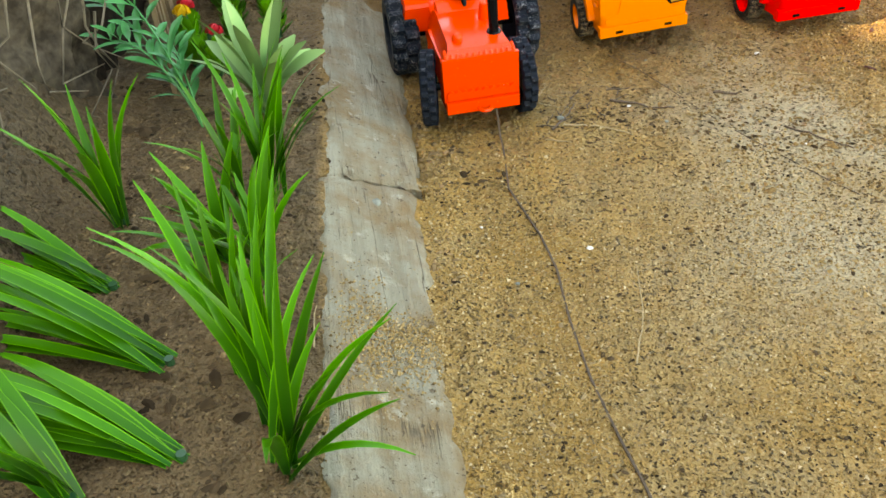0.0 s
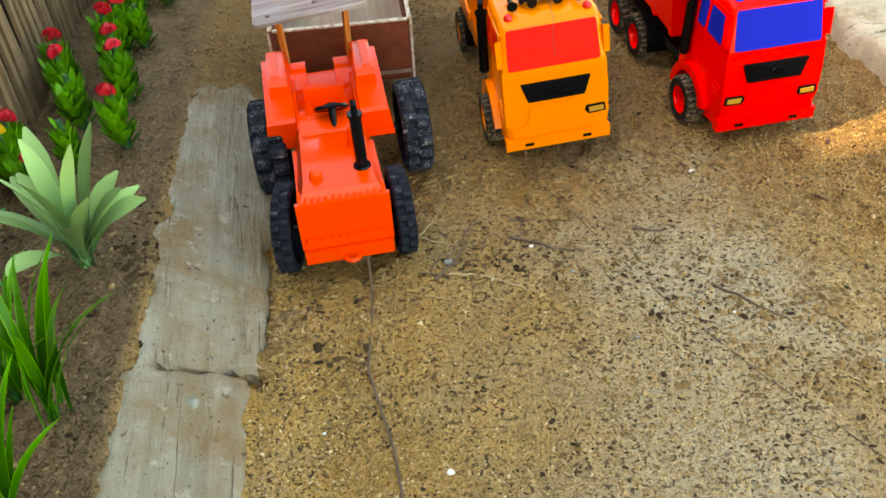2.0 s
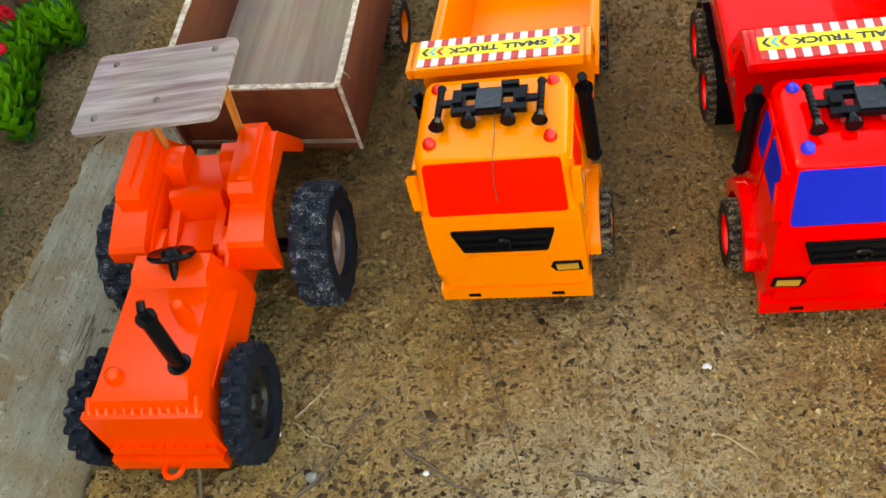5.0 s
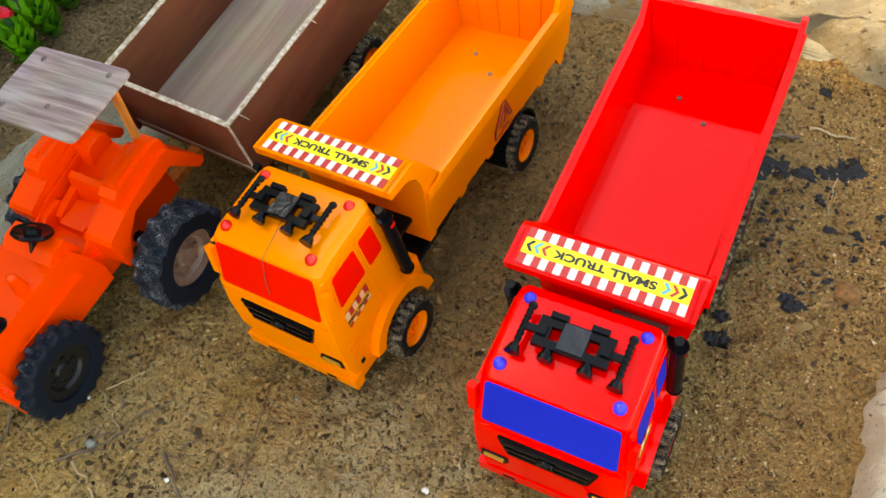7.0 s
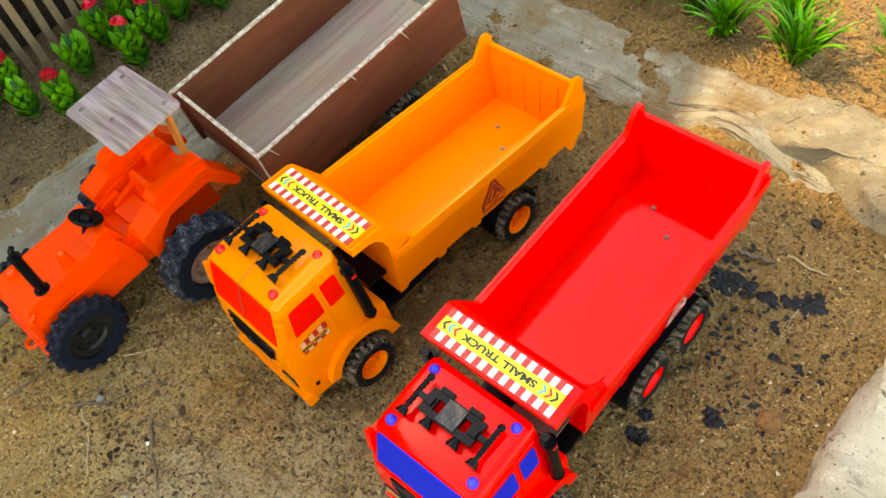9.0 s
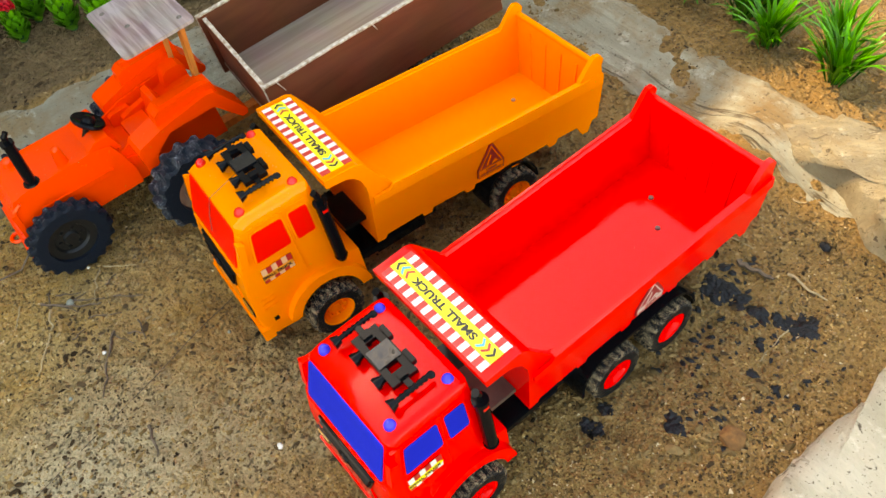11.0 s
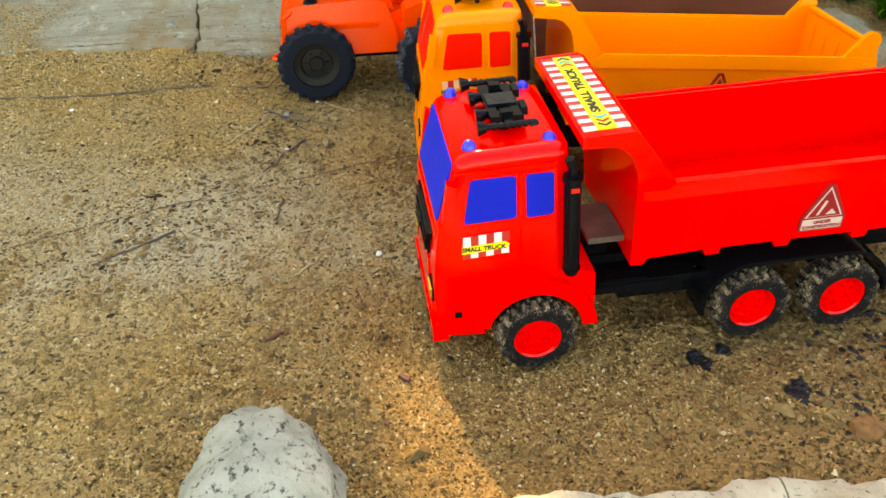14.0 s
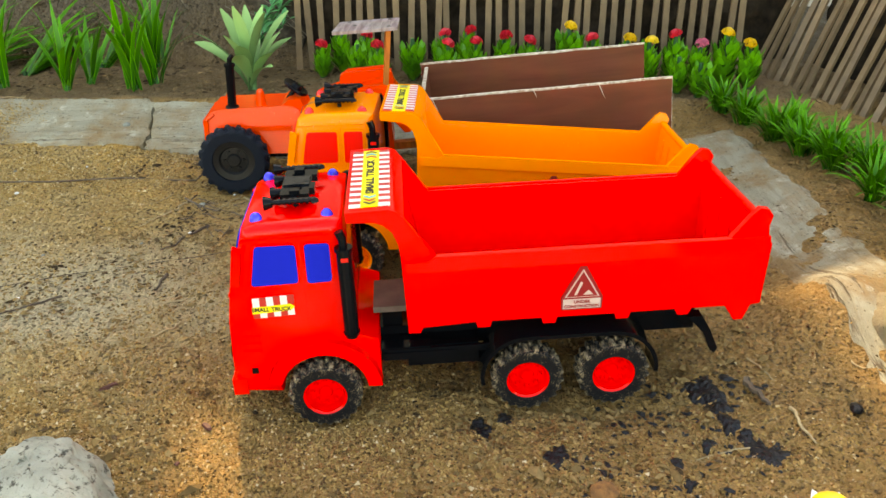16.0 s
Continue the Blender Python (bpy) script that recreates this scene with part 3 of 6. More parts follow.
slab("kerb_4", Vector((-0.07, back_y(-0.07) + 0.004, 0)), bu, bv, 0.40, 0.056, lambda x, y: land(x, y, False) + 0.0018 + 0.0026 * noise.noise(Vector((x * 22, y * 22, 3.0))), 0.012, 12, "worn dirt-covered concrete kerb along the far garden", M_CONC2)


def rock(name, pts, z0, h, seed, label, sharp=0.35, m=None, facets=0, dome_=9):
    """A weathered stone over a rough outline, domed and chipped."""
    rnd = random.Random(seed)
    c = sum((Vector(p) for p in pts), Vector((0, 0))) / len(pts)
    n = 96
    ring = []
    for i in range(n):
        f = i / n * len(pts)
        k, t = int(f), f - int(f)
        p0, p1, p2, p3 = (Vector(pts[(k + d) % len(pts)]) for d in (-1, 0, 1, 2))
        ring.append(0.5 * ((2 * p1) + (p2 - p0) * t + (2 * p0 - 5 * p1 + 4 * p2 - p3) * t * t + (3 * p1 - p0 - 3 * p2 + p3) * t ** 3))
    bm = B()
    rows = 26
    prev = None
    for r in range(rows):
        f = 1 - r / rows
        row = []
        for p in ring:
            q = c + (p - c) * f
            s = 1 - f ** dome_
            d = (noise.noise(Vector((q.x * 25, q.y * 25, seed))) * 0.10 - abs(noise.noise(Vector((q.x * 30 + q.y * 60, q.y * 18 - q.x * 9, seed)))) * 0.22 + noise.noise(Vector((q.x * 70, q.y * 70, seed))) * 0.05 - abs(noise.noise(Vector((q.x * 45, q.y * 110, seed)))) * sharp * f ** 4) * h
            out = (p - c).normalized() * 0.004 * noise.noise(Vector((p.x * 90, p.y * 90, seed + r * 0.3)))
            row.append(bm.verts.new((q.x + out.x, q.y + out.y, z0 - 0.01 + (h + 0.01) * s + d * min(1, s * 2))))
        if prev:
            for i in range(n):
                bm.faces.new((prev[i], prev[(i + 1) % n], row[(i + 1) % n], row[i]))
        prev = row
    bm.faces.new(prev)
    mid = Vector((c.x, c.y, z0))
    size = max((p - c).length for p in ring)
    for k in range(facets):
        a = 2 * math.pi * k / facets + rnd.uniform(-0.3, 0.3)
        nrm = Vector((math.cos(a), math.sin(a), rnd.uniform(0.5, 1.6))).normalized()
        lim = max((v.co - mid).dot(nrm) for v in bm.verts) * rnd.uniform(0.74, 0.9)
        for v in bm.verts:
            over = (v.co - mid).dot(nrm) - lim
            if over > 0:
                v.co -= nrm * over * 0.94
    ob = part(name, bm, m or M_ROCK, angle=32)
    return tagged(ob, label, "rock")


rock("flat_rock", [(0.212, 1.060), (0.235, 1.056), (0.258, 1.057), (0.285, 1.069), (0.31, 1.067), (0.34, 1.060), (0.37, 1.066), (0.42, 1.068), (0.52, 1.06), (0.58, 1.12), (0.48, 1.19), (0.36, 1.15), (0.29, 1.135), (0.24, 1.118), (0.218, 1.088)], 0.014, 0.026, 4, "large flat cream-coloured rock with a flaking edge", 0.8, None, 0)
rock("rock_slab", [(0.404, 1.035), (0.410, 1.0), (0.414, 0.965), (0.423, 0.925), (0.432, 0.90), (0.431, 0.86), (0.441, 0.835), (0.448, 0.795), (0.447, 0.765), (0.462, 0.735), (0.53, 0.72), (0.62, 0.80), (0.62, 0.97), (0.52, 1.035)], 0.0, 0.02, 9, "long pale stone slab with a broken edge", 0.6, M_SLAB)
rock("stone", [(0.410, 0.650), (0.408, 0.664), (0.411, 0.680), (0.434, 0.697), (0.47, 0.712), (0.51, 0.712), (0.52, 0.64), (0.47, 0.633), (0.436, 0.634), (0.417, 0.638)], 0.0, 0.027, 21, "grey speckled stone lying in the sand", 0.3, M_STONE, 0, 4)


def slat_run(name, p0, p1, n, h, lean, label):
    p0, p1 = Vector((*p0, 0)), Vector((*p1, 0))
    u = (p1 - p0).normalized()
    nrm = Vector((-u.y, u.x, 0))
    fence = thing(name, Matrix.Translation(p0), label, "fence")
    rnd = random.Random(n)
    bm = B()
    prism(bm, [(-0.0016, 0), (0.0016, 0), (0.0020, h), (-0.0014, h)], -0.0032, 0.0032)
    bevel(bm, 0.0008, 1)
    me = finish(bm, "slat", M_BAMB)
    for i in range(n):
        d = (p1 - p0) * ((i + rnd.uniform(-0.15, 0.15)) / (n - 1))
        q = p0 + d
        ob = new("slat", me)
        ob.parent = fence
        tilt = Matrix.Rotation(radians(lean + rnd.uniform(-1.5, 1.5)), 4, u)
        ob.matrix_local = Matrix.Translation(d + Vector((0, 0, land(q.x, q.y, False) - 0.012))) @ tilt @ pose(0, 0, 0, 0, rnd.uniform(-2, 2), math.degrees(math.atan2(u.y, u.x)) + rnd.uniform(-12, 12))
    return fence


slat_run("bamboo_fence", (-0.192, 0.585), (-0.262, 1.055), 36, 0.2, 0, "fence of thin upright bamboo slats behind the flowers")
slat_run("leaning_fence", (-0.25, 1.068), (0.06, 1.245), 28, 0.24, -24, "fence of thin bamboo slats leaning backwards")


# unseen walls added to shade the yard, with a gap between them for sun
def shade_wall(name, y0, y1, h, label):
    bm = B()
    a, b = Vector((-0.55 - 0.165 * (y0 - 0.5), y0, 0)), Vector((-0.55 - 0.165 * (y1 - 0.5), y1, 0))
    vs = [a, b, b + Vector((-0.02, 0, 0)), a + Vector((-0.02, 0, 0))]
    lo = [bm.verts.new(v + Vector((0, 0, -0.05))) for v in vs]
    hi = [bm.verts.new(v + Vector((0, 0, h))) for v in vs]
    bm.faces.new(lo[::-1])
    bm.faces.new(hi)
    for i in range(4):
        bm.faces.new((lo[i], lo[(i + 1) % 4], hi[(i + 1) % 4], hi[i]))
    return tagged(part(name, bm, M_WALL), label, "wall", kind="structure")


shade_wall("shade_wall_south", -3.0, 0.345, 1.55, "unseen plain plastered wall added to shade the yard")
shade_wall("shade_wall_middle", 0.345, 0.402, 1.145, "unseen low plastered wall added to let sun pass between the shade walls")
shade_wall("shade_wall_north", 0.402, 0.705, 1.46, "unseen plain plastered wall added to shade the yard")
shade_wall("shade_wall_far", 0.705, 3.2, 1.03, "unseen plain plastered wall added to shade the yard")


# earth behind the fences, its shade put into the dark colour
def earth_wall(name, a, b, h, label, m=None):
    a, b = Vector((*a, 0)), Vector((*b, 0))
    u = (b - a).normalized()
    nrm = Vector((-u.y, u.x, 0))
    L = (b - a).length
    bm = B()
    rows = []
    nx, nz = int(L / 0.006), 36
    for i in range(nx + 1):
        col = []
        for k in range(nz + 1):
            p = a + u * (L * i / nx)
            zz = h * k / nz
            d = 0.02 * noise.noise(Vector((p.x * 9, p.y * 9, zz * 9))) + 0.010 * noise.noise(Vector((p.x * 40, p.y * 40, zz * 40))) + 0.006 * noise.noise(Vector((p.x * 95, p.y * 95, zz * 95)))
            p = p + nrm * (d + 0.03 * k / nz)
            col.append(bm.verts.new((p.x, p.y, -0.02 + h * k / nz)))
        rows.append(col)
    for i in range(nx):
        for k in range(nz):
            bm.faces.new((rows[i][k], rows[i + 1][k], rows[i + 1][k + 1], rows[i][k + 1]))
    r = bmesh.ops.extrude_face_region(bm, geom=list(bm.faces))
    for g in r["geom"]:
        if isinstance(g, bmesh.types.BMVert):
            g.co += nrm * 0.06
    return tagged(part(name, bm, m or M_EARTH, angle=60), label, "earth bank", kind="structure")


earth_wall("earth_bank_1", (-0.240, 0.585), (-0.315, 1.12), 0.30, "rough earth bank behind the fence, shade put into its dark colour")
earth_wall("earth_bank_2", (-0.30, 1.14), (0.08, 1.36), 0.26, "rough earth bank behind the leaning fence, shade put into its dark colour")


M_EARTH2 = mat("grey_earth", (0.10, 0.080, 0.056), 0.95, spec=0.1, col2=(0.035, 0.027, 0.019), scale=110, bump=1.0, bscale=180)
earth_wall("earth_bank_3", (-0.272, 0.30), (-0.226, 0.572), 0.30, "rough grey-brown earth bank with dry roots", M_EARTH2)
_r = random.Random(77)
M_ROOT = mat("dry_root", (0.20, 0.16, 0.11), 0.8, var=0.3, scale=200)
for _i in range(9):
    bm = B()
    y0, z0 = _r.uniform(0.42, 0.58), _r.uniform(0.10, 0.20)
    x0 = -0.226 + 0.169 * (y0 - 0.572)
    path_tube(bm, [(x0 + 0.012 - 0.003 * k + _r.gauss(0, 0.004), y0 + k * _r.uniform(-0.010, 0.012), z0 - 0.022 * k + _r.gauss(0, 0.006)) for k in range(5)], 0.0011, 5, 0.4)
    tagged(part("root", bm, M_ROOT), "thin dry root hanging from the earth bank", "root")


# ---- toy trucks ----
def wheel(name, parent, loc, r, w, rim_r, side, m_tyre, m_rim, lugs=22, lug_h=0.0016, hub="dish", toe=0.0):
    root = new(name)
    root.empty_display_size = 0.01
    root.parent = parent
    root.location = loc
    root.rotation_euler = (0, 0, radians(toe))
    bm = B()
    h = w / 2
    seg = lugs * 4
    rings = []
    for i in range(seg):
        a = 2 * math.pi * i / seg
        l, q = (lug_h, 0.0) if i % 4 < 2 else (0.0, lug_h)
        base = r - lug_h
        prof = [(-h, rim_r), (-h, base * 0.86), (-h * 1.02, base * 0.95 + l * 0.5), (-h * 0.8, base + l), (-h * 0.06, base + l), (h * 0.06, base + q), (h * 0.8, base + q), (h * 1.02, base * 0.95 + q * 0.5), (h, base * 0.86), (h, rim_r), (h * 0.5, rim_r * 0.98), (-h * 0.5, rim_r * 0.98)]
        if hub != "dish":
            prof = [(x * side, rr) for x, rr in [(-h, base * 0.90)] + prof[2:10] + [(h * 0.5, rim_r * 0.98), (h * 0.3, base * 0.86)]]
        rings.append([bm.verts.new((x, rr * math.cos(a), rr * math.sin(a))) for x, rr in prof])
    for i in range(seg):
        p, q = rings[i], rings[(i + 1) % seg]
        for k in range(len(p)):
            bm.faces.new((p[k], p[(k + 1) % len(p)], q[(k + 1) % len(p)], q[k]))
    part("tyre", bm, m_tyre, root, angle=30)
    bm = B()
    s = side
    if hub == "dish":
        lathe_x(bm, [(s * h * 0.36, 0.0002), (s * h * 0.36, r * 0.16), (s * h * 0.10, r * 0.20), (s * h * 0.10, rim_r * 0.78), (s * h * 0.80, rim_r * 0.90), (s * h * 0.9, rim_r), (-s * h * 0.3, rim_r), (-s * h * 0.3, 0.0002)], 28)
        for i in range(8):
            a = 2 * math.pi * i / 8
            tube(bm, (s * h * 0.05, rim_r * 0.6 * math.cos(a), rim_r * 0.6 * math.sin(a)), (s * h * 0.40, rim_r * 0.6 * math.cos(a), rim_r * 0.6 * math.sin(a)), rim_r * 0.13, rim_r * 0.10, 7)
    else:
        lathe_x(bm, [(s * h * 0.5, 0.0002), (s * h * 0.5, r * 0.16), (s * h * 0.2, r * 0.2), (s * h * 0.15, rim_r * 0.62), (s * h * 0.5, rim_r * 0.7), (s * h * 0.6, rim_r * 0.98), (s * h * 0.4, rim_r), (-s * h * 0.05, rim_r * 0.7), (-s * h * 0.1, 0.0002)], 28)
        for i in range(6):
            a = 2 * math.pi * i / 6
            tube(bm, (s * h * 0.1, rim_r * 0.45 * math.cos(a), rim_r * 0.45 * math.sin(a)), (s * h * 0.40, rim_r * 0.45 * math.cos(a), rim_r * 0.45 * math.sin(a)), rim_r * 0.10, rim_r * 0.07, 7)
    part("rim", bm, m_rim, root, angle=35)
    return root


def cab_x(x, y, z):
    """The cab narrows towards its roof."""
    return (x * (1 - 0.07 * smooth(0.062, 0.112, z)), y, z)


def bed_x(x, y, z):
    """The tipper body flares towards its rim."""
    return (x * (0.87 + 0.13 * smooth(0.040, 0.092, z)), y, z)


def arc(cy, cz, r, a0, a1, n):
    return [(cy + r * math.cos(radians(a0 + (a1 - a0) * i / n)), cz + r * math.sin(radians(a0 + (a1 - a0) * i / n))) for i in range(n + 1)]


FRONT = [(-0.0355, 0.0188), (-0.0355, 0.036), (-0.0345, 0.058), (-0.0318, 0.0765), (-0.0235, 0.1055)]


def front_y(z):
    for (y0, z0), (y1, z1) in zip(FRONT, FRONT[1:]):
        if z <= z1:
            return y0 + (y1 - y0) * (z - z0) / (z1 - z0)
    return FRONT[-1][0]


def truck(m, body, window, lampm, rear_axles, bed_m, hub_z, label, box_grey):
    T = thing("toy_dump_truck", m, label, "toy truck")
    WY, WZ = 0.0085, 0.018
    # cab shell
    bm = B()
    prof = FRONT + [(-0.0170, 0.1082), (0.0170, 0.1090), (0.0235, 0.1075), (0.0245, 0.090), (0.0255, 0.048), (0.0365, 0.044), (0.0368, 0.021)]
    prof += arc(WY, WZ, 0.0225, 5, 176, 12) + [(-0.0125, 0.0165)]
    prism(bm, prof, -0.0362, 0.0362)
    rim = [e for e in bm.edges if abs(e.verts[0].co.x - e.verts[1].co.x) < 1e-6 and (max(v.co.y for v in e.verts) < -0.016 or min(v.co.z for v in e.verts) > 0.085) and (e.verts[0].co - e.verts[1].co).length > 0.004]
    bmesh.ops.bevel(bm, geom=rim, offset=0.0056, segments=5, profile=0.5, affect="EDGES", clamp_overlap=False)
    warp(bm, cab_x)
    bevel(bm, 0.0012, 2, 26)
    cab = part("cab", bm, body, T)
    # bumper lip and front ledge
    bm = B()
    box(bm, -0.0368, 0.0368, -0.0372, -0.030, 0.0165, 0.0255)
    bevel(bm, 0.0034, 3)
    bumper = part("bumper", bm, body, cab)
    for sx in (-1, 1):
        bm = B()
        box(bm, sx * 0.0205 - 0.003, sx * 0.0205 + 0.003, -0.0376, -0.036, 0.019, 0.0212)
        part("bumper_slot", bm, M_BLK, bumper)
    bm = B()
    face_plate(bm, round_poly([(-0.0318, 0.0268), (0.0318, 0.0268), (0.0318, 0.0335), (0.0215, 0.0350), (0.0180, 0.0500), (-0.0180, 0.0500), (-0.0215, 0.0350), (-0.0318, 0.0335)], 0.0016), lambda z: -0.028, lambda z: front_y(z) - 0.0008)
    bevel(bm, 0.0004, 2, 60)
    part("front_panel", bm, body, cab)
    bm = B()
    face_plate(bm, round_poly([(-0.0322, 0.0700), (0.0322, 0.0700), (0.0335, 0.0725), (-0.0335, 0.0725)], 0.0006, 2), lambda z: -0.028, lambda z: front_y(z) - 0.0007)
    bevel(bm, 0.0003, 1, 60)
    part("front_crease", bm, body, cab)
    # wheel arches
    for sx in (-1, 1):
        bm = B()
        p = arc(WY, WZ, 0.0215, 2, 165, 14) + arc(WY, WZ, 0.0285, 165, 2, 14)
        p = [(y, max(z, 0.0195)) for y, z in p]
        prism(bm, p, sx * 0.033, sx * 0.0412)
        bevel(bm, 0.001, 2, 40)
        part("wheel_arch", bm, body, cab)
        # side windows, wiper seam, mirror
        for y0, y1, dy, n in ((-0.0212, 0.0010, 0.0035, "side_window"), (0.0052, 0.0168, 0.0, "rear_side_window")):
            quad = [(y0, 0.0775), (y1, 0.0780), (y1, 0.0975), (y0 + dy, 0.0975)]
            bm = B()
            prism(bm, round_poly([(y0 - 0.0014, 0.0762), (y1 + 0.0012, 0.0767), (y1 + 0.0012, 0.0988), (y0 + dy - 0.0010, 0.0988)], 0.0024), sx * 0.0350, sx * 0.03655)
            warp(bm, cab_x)
            part("window_frame", bm, body, cab)
            bm = B()
            prism(bm, round_poly(quad, 0.0018), sx * 0.0350, sx * 0.0368)
            bevel(bm, 0.0003, 1, 60)
            warp(bm, cab_x)
            part(n, bm, window, cab, "blue painted side window" if window is M_WBLU else "red painted side window")
        bm = B()
        prism(bm, [(0.0026, 0.05), (0.0034, 0.05), (0.0034, 0.104), (0.0026, 0.104)], sx * 0.0350, sx * 0.0368)
        prism(bm, [(-0.024, 0.1005), (0.018, 0.1012), (0.018, 0.1020), (-0.024, 0.1013)], sx * 0.0350, sx * 0.0370)
        warp(bm, cab_x)
        part("door_seam", bm, body, cab)
        bm = B()
        prism(bm, [(-0.0305, 0.080), (-0.0265, 0.0785), (-0.0235, 0.0965), (-0.0275, 0.0985)], sx * 0.034, sx * 0.0380)
        bevel(bm, 0.0015, 2)
        part("mirror", bm, body, cab)
        # exhaust stack
        bm = B()
        tube(bm, (sx * 0.0395, 0.0240, 0.050), (sx * 0.0384, 0.0236, 0.0955), 0.0036, None, 14)
        tube(bm, (sx * 0.0396, 0.0240, 0.0485), (sx * 0.0395, 0.0240, 0.0515), 0.0029, 0.0041, 14)
        tube(bm, (sx * 0.0384, 0.0236, 0.0950), (sx * 0.0384, 0.0236, 0.0968), 0.0043, 0.0043, 14)
        tube(bm, (sx * 0.0384, 0.0236, 0.0965), (sx * 0.0384, 0.0234, 0.1015), 0.0020, None, 10)
        tube(bm, (sx * 0.0384, 0.0234, 0.1010), (sx * 0.0383, 0.0220, 0.1048), 0.0020, 0.0022, 10)
        ex = part("exhaust", bm, M_BLK, T)
        bm = B()
        box(bm, sx * 0.0405, sx * 0.0421, 0.0222, 0.0256, 0.0905, 0.0925)
        part("reflector", bm, M_LRED, ex, "small red reflector")
        # steps and louvres low on the side
        for k in range(3):
            bm = B()
            prism(bm, [(-0.0292, 0.0395 + k * 0.0042), (-0.0205, 0.0395 + k * 0.0042), (-0.0205, 0.0418 + k * 0.0042), (-0.0292, 0.0418 + k * 0.0042)], sx * 0.0350, sx * 0.0369)
            bevel(bm, 0.0006, 1)
            part("louvre", bm, body, cab)
        # head lamps
        if body is M_YEL and sx < 0:
            continue
        hx, hz = sx * 0.0268, 0.0405
        bm = B()
        face_plate(bm, [(hx + sx * dx, hz + dz) for dx, dz in ((-0.0078, 0.0002), (-0.0058, 0.0032), (0.0066, 0.0034), (0.0072, -0.0028), (-0.0052, -0.0034))], lambda z: -0.03, lambda z: front_y(z) - 0.0009)
        bevel(bm, 0.0005, 1, 60)
        hl = part("headlight", bm, M_BLK, cab, "black headlight frame")
        bm = B()
        face_plate(bm, [(hx + sx * dx, hz + dz) for dx, dz in ((-0.0050, 0.0018), (0.0052, 0.0021), (0.0055, -0.0014), (-0.0044, -0.0019))], lambda z: -0.03, lambda z: front_y(z) - 0.0015)
        part("lens", bm, M_LENS, hl, "amber lens")
    bm = B()
    box(bm, 0.0352, 0.0366, -0.0268, -0.0238, 0.0285, 0.0315)
    part("fog_lamp", bm, M_BLK, cab)
    # windscreen
    bm = B()
    face_plate(bm, round_poly([(-0.0312, 0.0772), (0.0312, 0.0772), (0.0300, 0.1036), (-0.0300, 0.1036)], 0.0022), lambda z: front_y(z) + 0.001, lambda z: front_y(z) - 0.0006)
    part("windscreen", bm, window, cab, "blue painted windscreen" if window is M_WBLU else "red painted windscreen")
    # grille
    q = lambda z, o: front_y(z) - o
    bm = B()
    face_plate(bm, round_poly([(-0.0195, 0.0535), (0.0195, 0.0535), (0.0240, 0.0672), (-0.0240, 0.0672)], 0.0010, 2), lambda z: q(z, -0.001), lambda z: q(z, 0.0012))
    bevel(bm, 0.0006, 2, 60)
    gr = part("grille", bm, M_BLK, cab, "black grille")
    for z, w in ((0.0562, 0.0185), (0.0604, 0.0198), (0.0646, 0.0212)):
        bm = B()
        box(bm, -w, w, q(z, 0.0022), q(z, 0.0008), z - 0.0010, z + 0.0010)
        bevel(bm, 0.0005, 1)
        part("grille_bar", bm, M_BLK, gr)
    bm = B()
    lathe_x(bm, [(0.0, 0.0026), (0.0012, 0.0030), (0.0012, 0.0040), (0.0, 0.0044)], 20)
    warp(bm, lambda x, y, z: (y, q(0.0604, 0.0020) - x, z * 0.8 + 0.0604))
    part("badge", bm, M_BLK, gr, "round black ring badge")
    # roof lamps and rack
    for sx in (-1, 1):
        for y in (-0.0165, 0.0165):
            bm = B()
            dome(bm, (sx * 0.0262, y, 0.1078), 0.0031, 0.0040)
            part("roof_lamp", bm, lampm, cab, "blue roof lamp" if lampm is M_BLUE else "red roof lamp")
    z = 0.1128
    bm = B()
    for x0, x1, y0, y1 in ((-0.0165, 0.0165, -0.0058, -0.0020), (-0.0165, 0.0165, 0.0042, 0.0082), (-0.0060, 0.0060, -0.0020, 0.0042), (-0.0165, -0.0105, -0.0020, 0.0042), (0.0105, 0.0165, -0.0020, 0.0042)):
        box(bm, x0, x1, y0, y1, z, z + 0.0030)
    bmesh.ops.remove_doubles(bm, verts=bm.verts, dist=1e-6)
    bmesh.ops.delete(bm, geom=[f for f in bm.faces if any(o is not f and (o.calc_center_median() - f.calc_center_median()).length < 1e-5 for e in f.edges for o in e.link_faces)], context="FACES")
    rack = part("roof_rack", bm, M_BLK, T, "black plastic roof rack")
    bm = B()
    box(bm, -0.0056, 0.0056, -0.0050, 0.0074, z + 0.0026, z + 0.0038)
    bevel(bm, 0.0005, 1)
    part("rack_plate", bm, M_SLATE, rack, "dark slate plastic plate")
    for sx in (-1, 1):
        for x0, x1, y0, y1, za, zb in ((0.0050, 0.0128, 0.0080, 0.0106, 0.0008, 0.0044), (0.0118, 0.0160, -0.0012, 0.0036, 0.0028, 0.0046), (0.0160, 0.0218, -0.0006, 0.0026, 0.0008, 0.0028)):
            bm = B()
            box(bm, min(sx * x0, sx * x1), max(sx * x0, sx * x1), y0, y1, z + za, z + zb)
            bevel(bm, 0.0006, 1)
            part("rack_bar", bm, M_BLK, rack)
        bm = B()
        hx = sx * 0.0222
        tube(bm, (hx, -0.0090, z + 0.0016), (hx, 0.0105, z + 0.0022), 0.0013, None, 10)
        for y in np.arange(-0.006, 0.010, 0.0026):
            tube(bm, (hx, y, z + 0.0018), (hx, y + 0.0012, z + 0.0018), 0.0017, None, 8)
        tube(bm, (hx, -0.0125, z + 0.0014), (hx, -0.0086, z + 0.0016), 0.0036, 0.0022, 14)
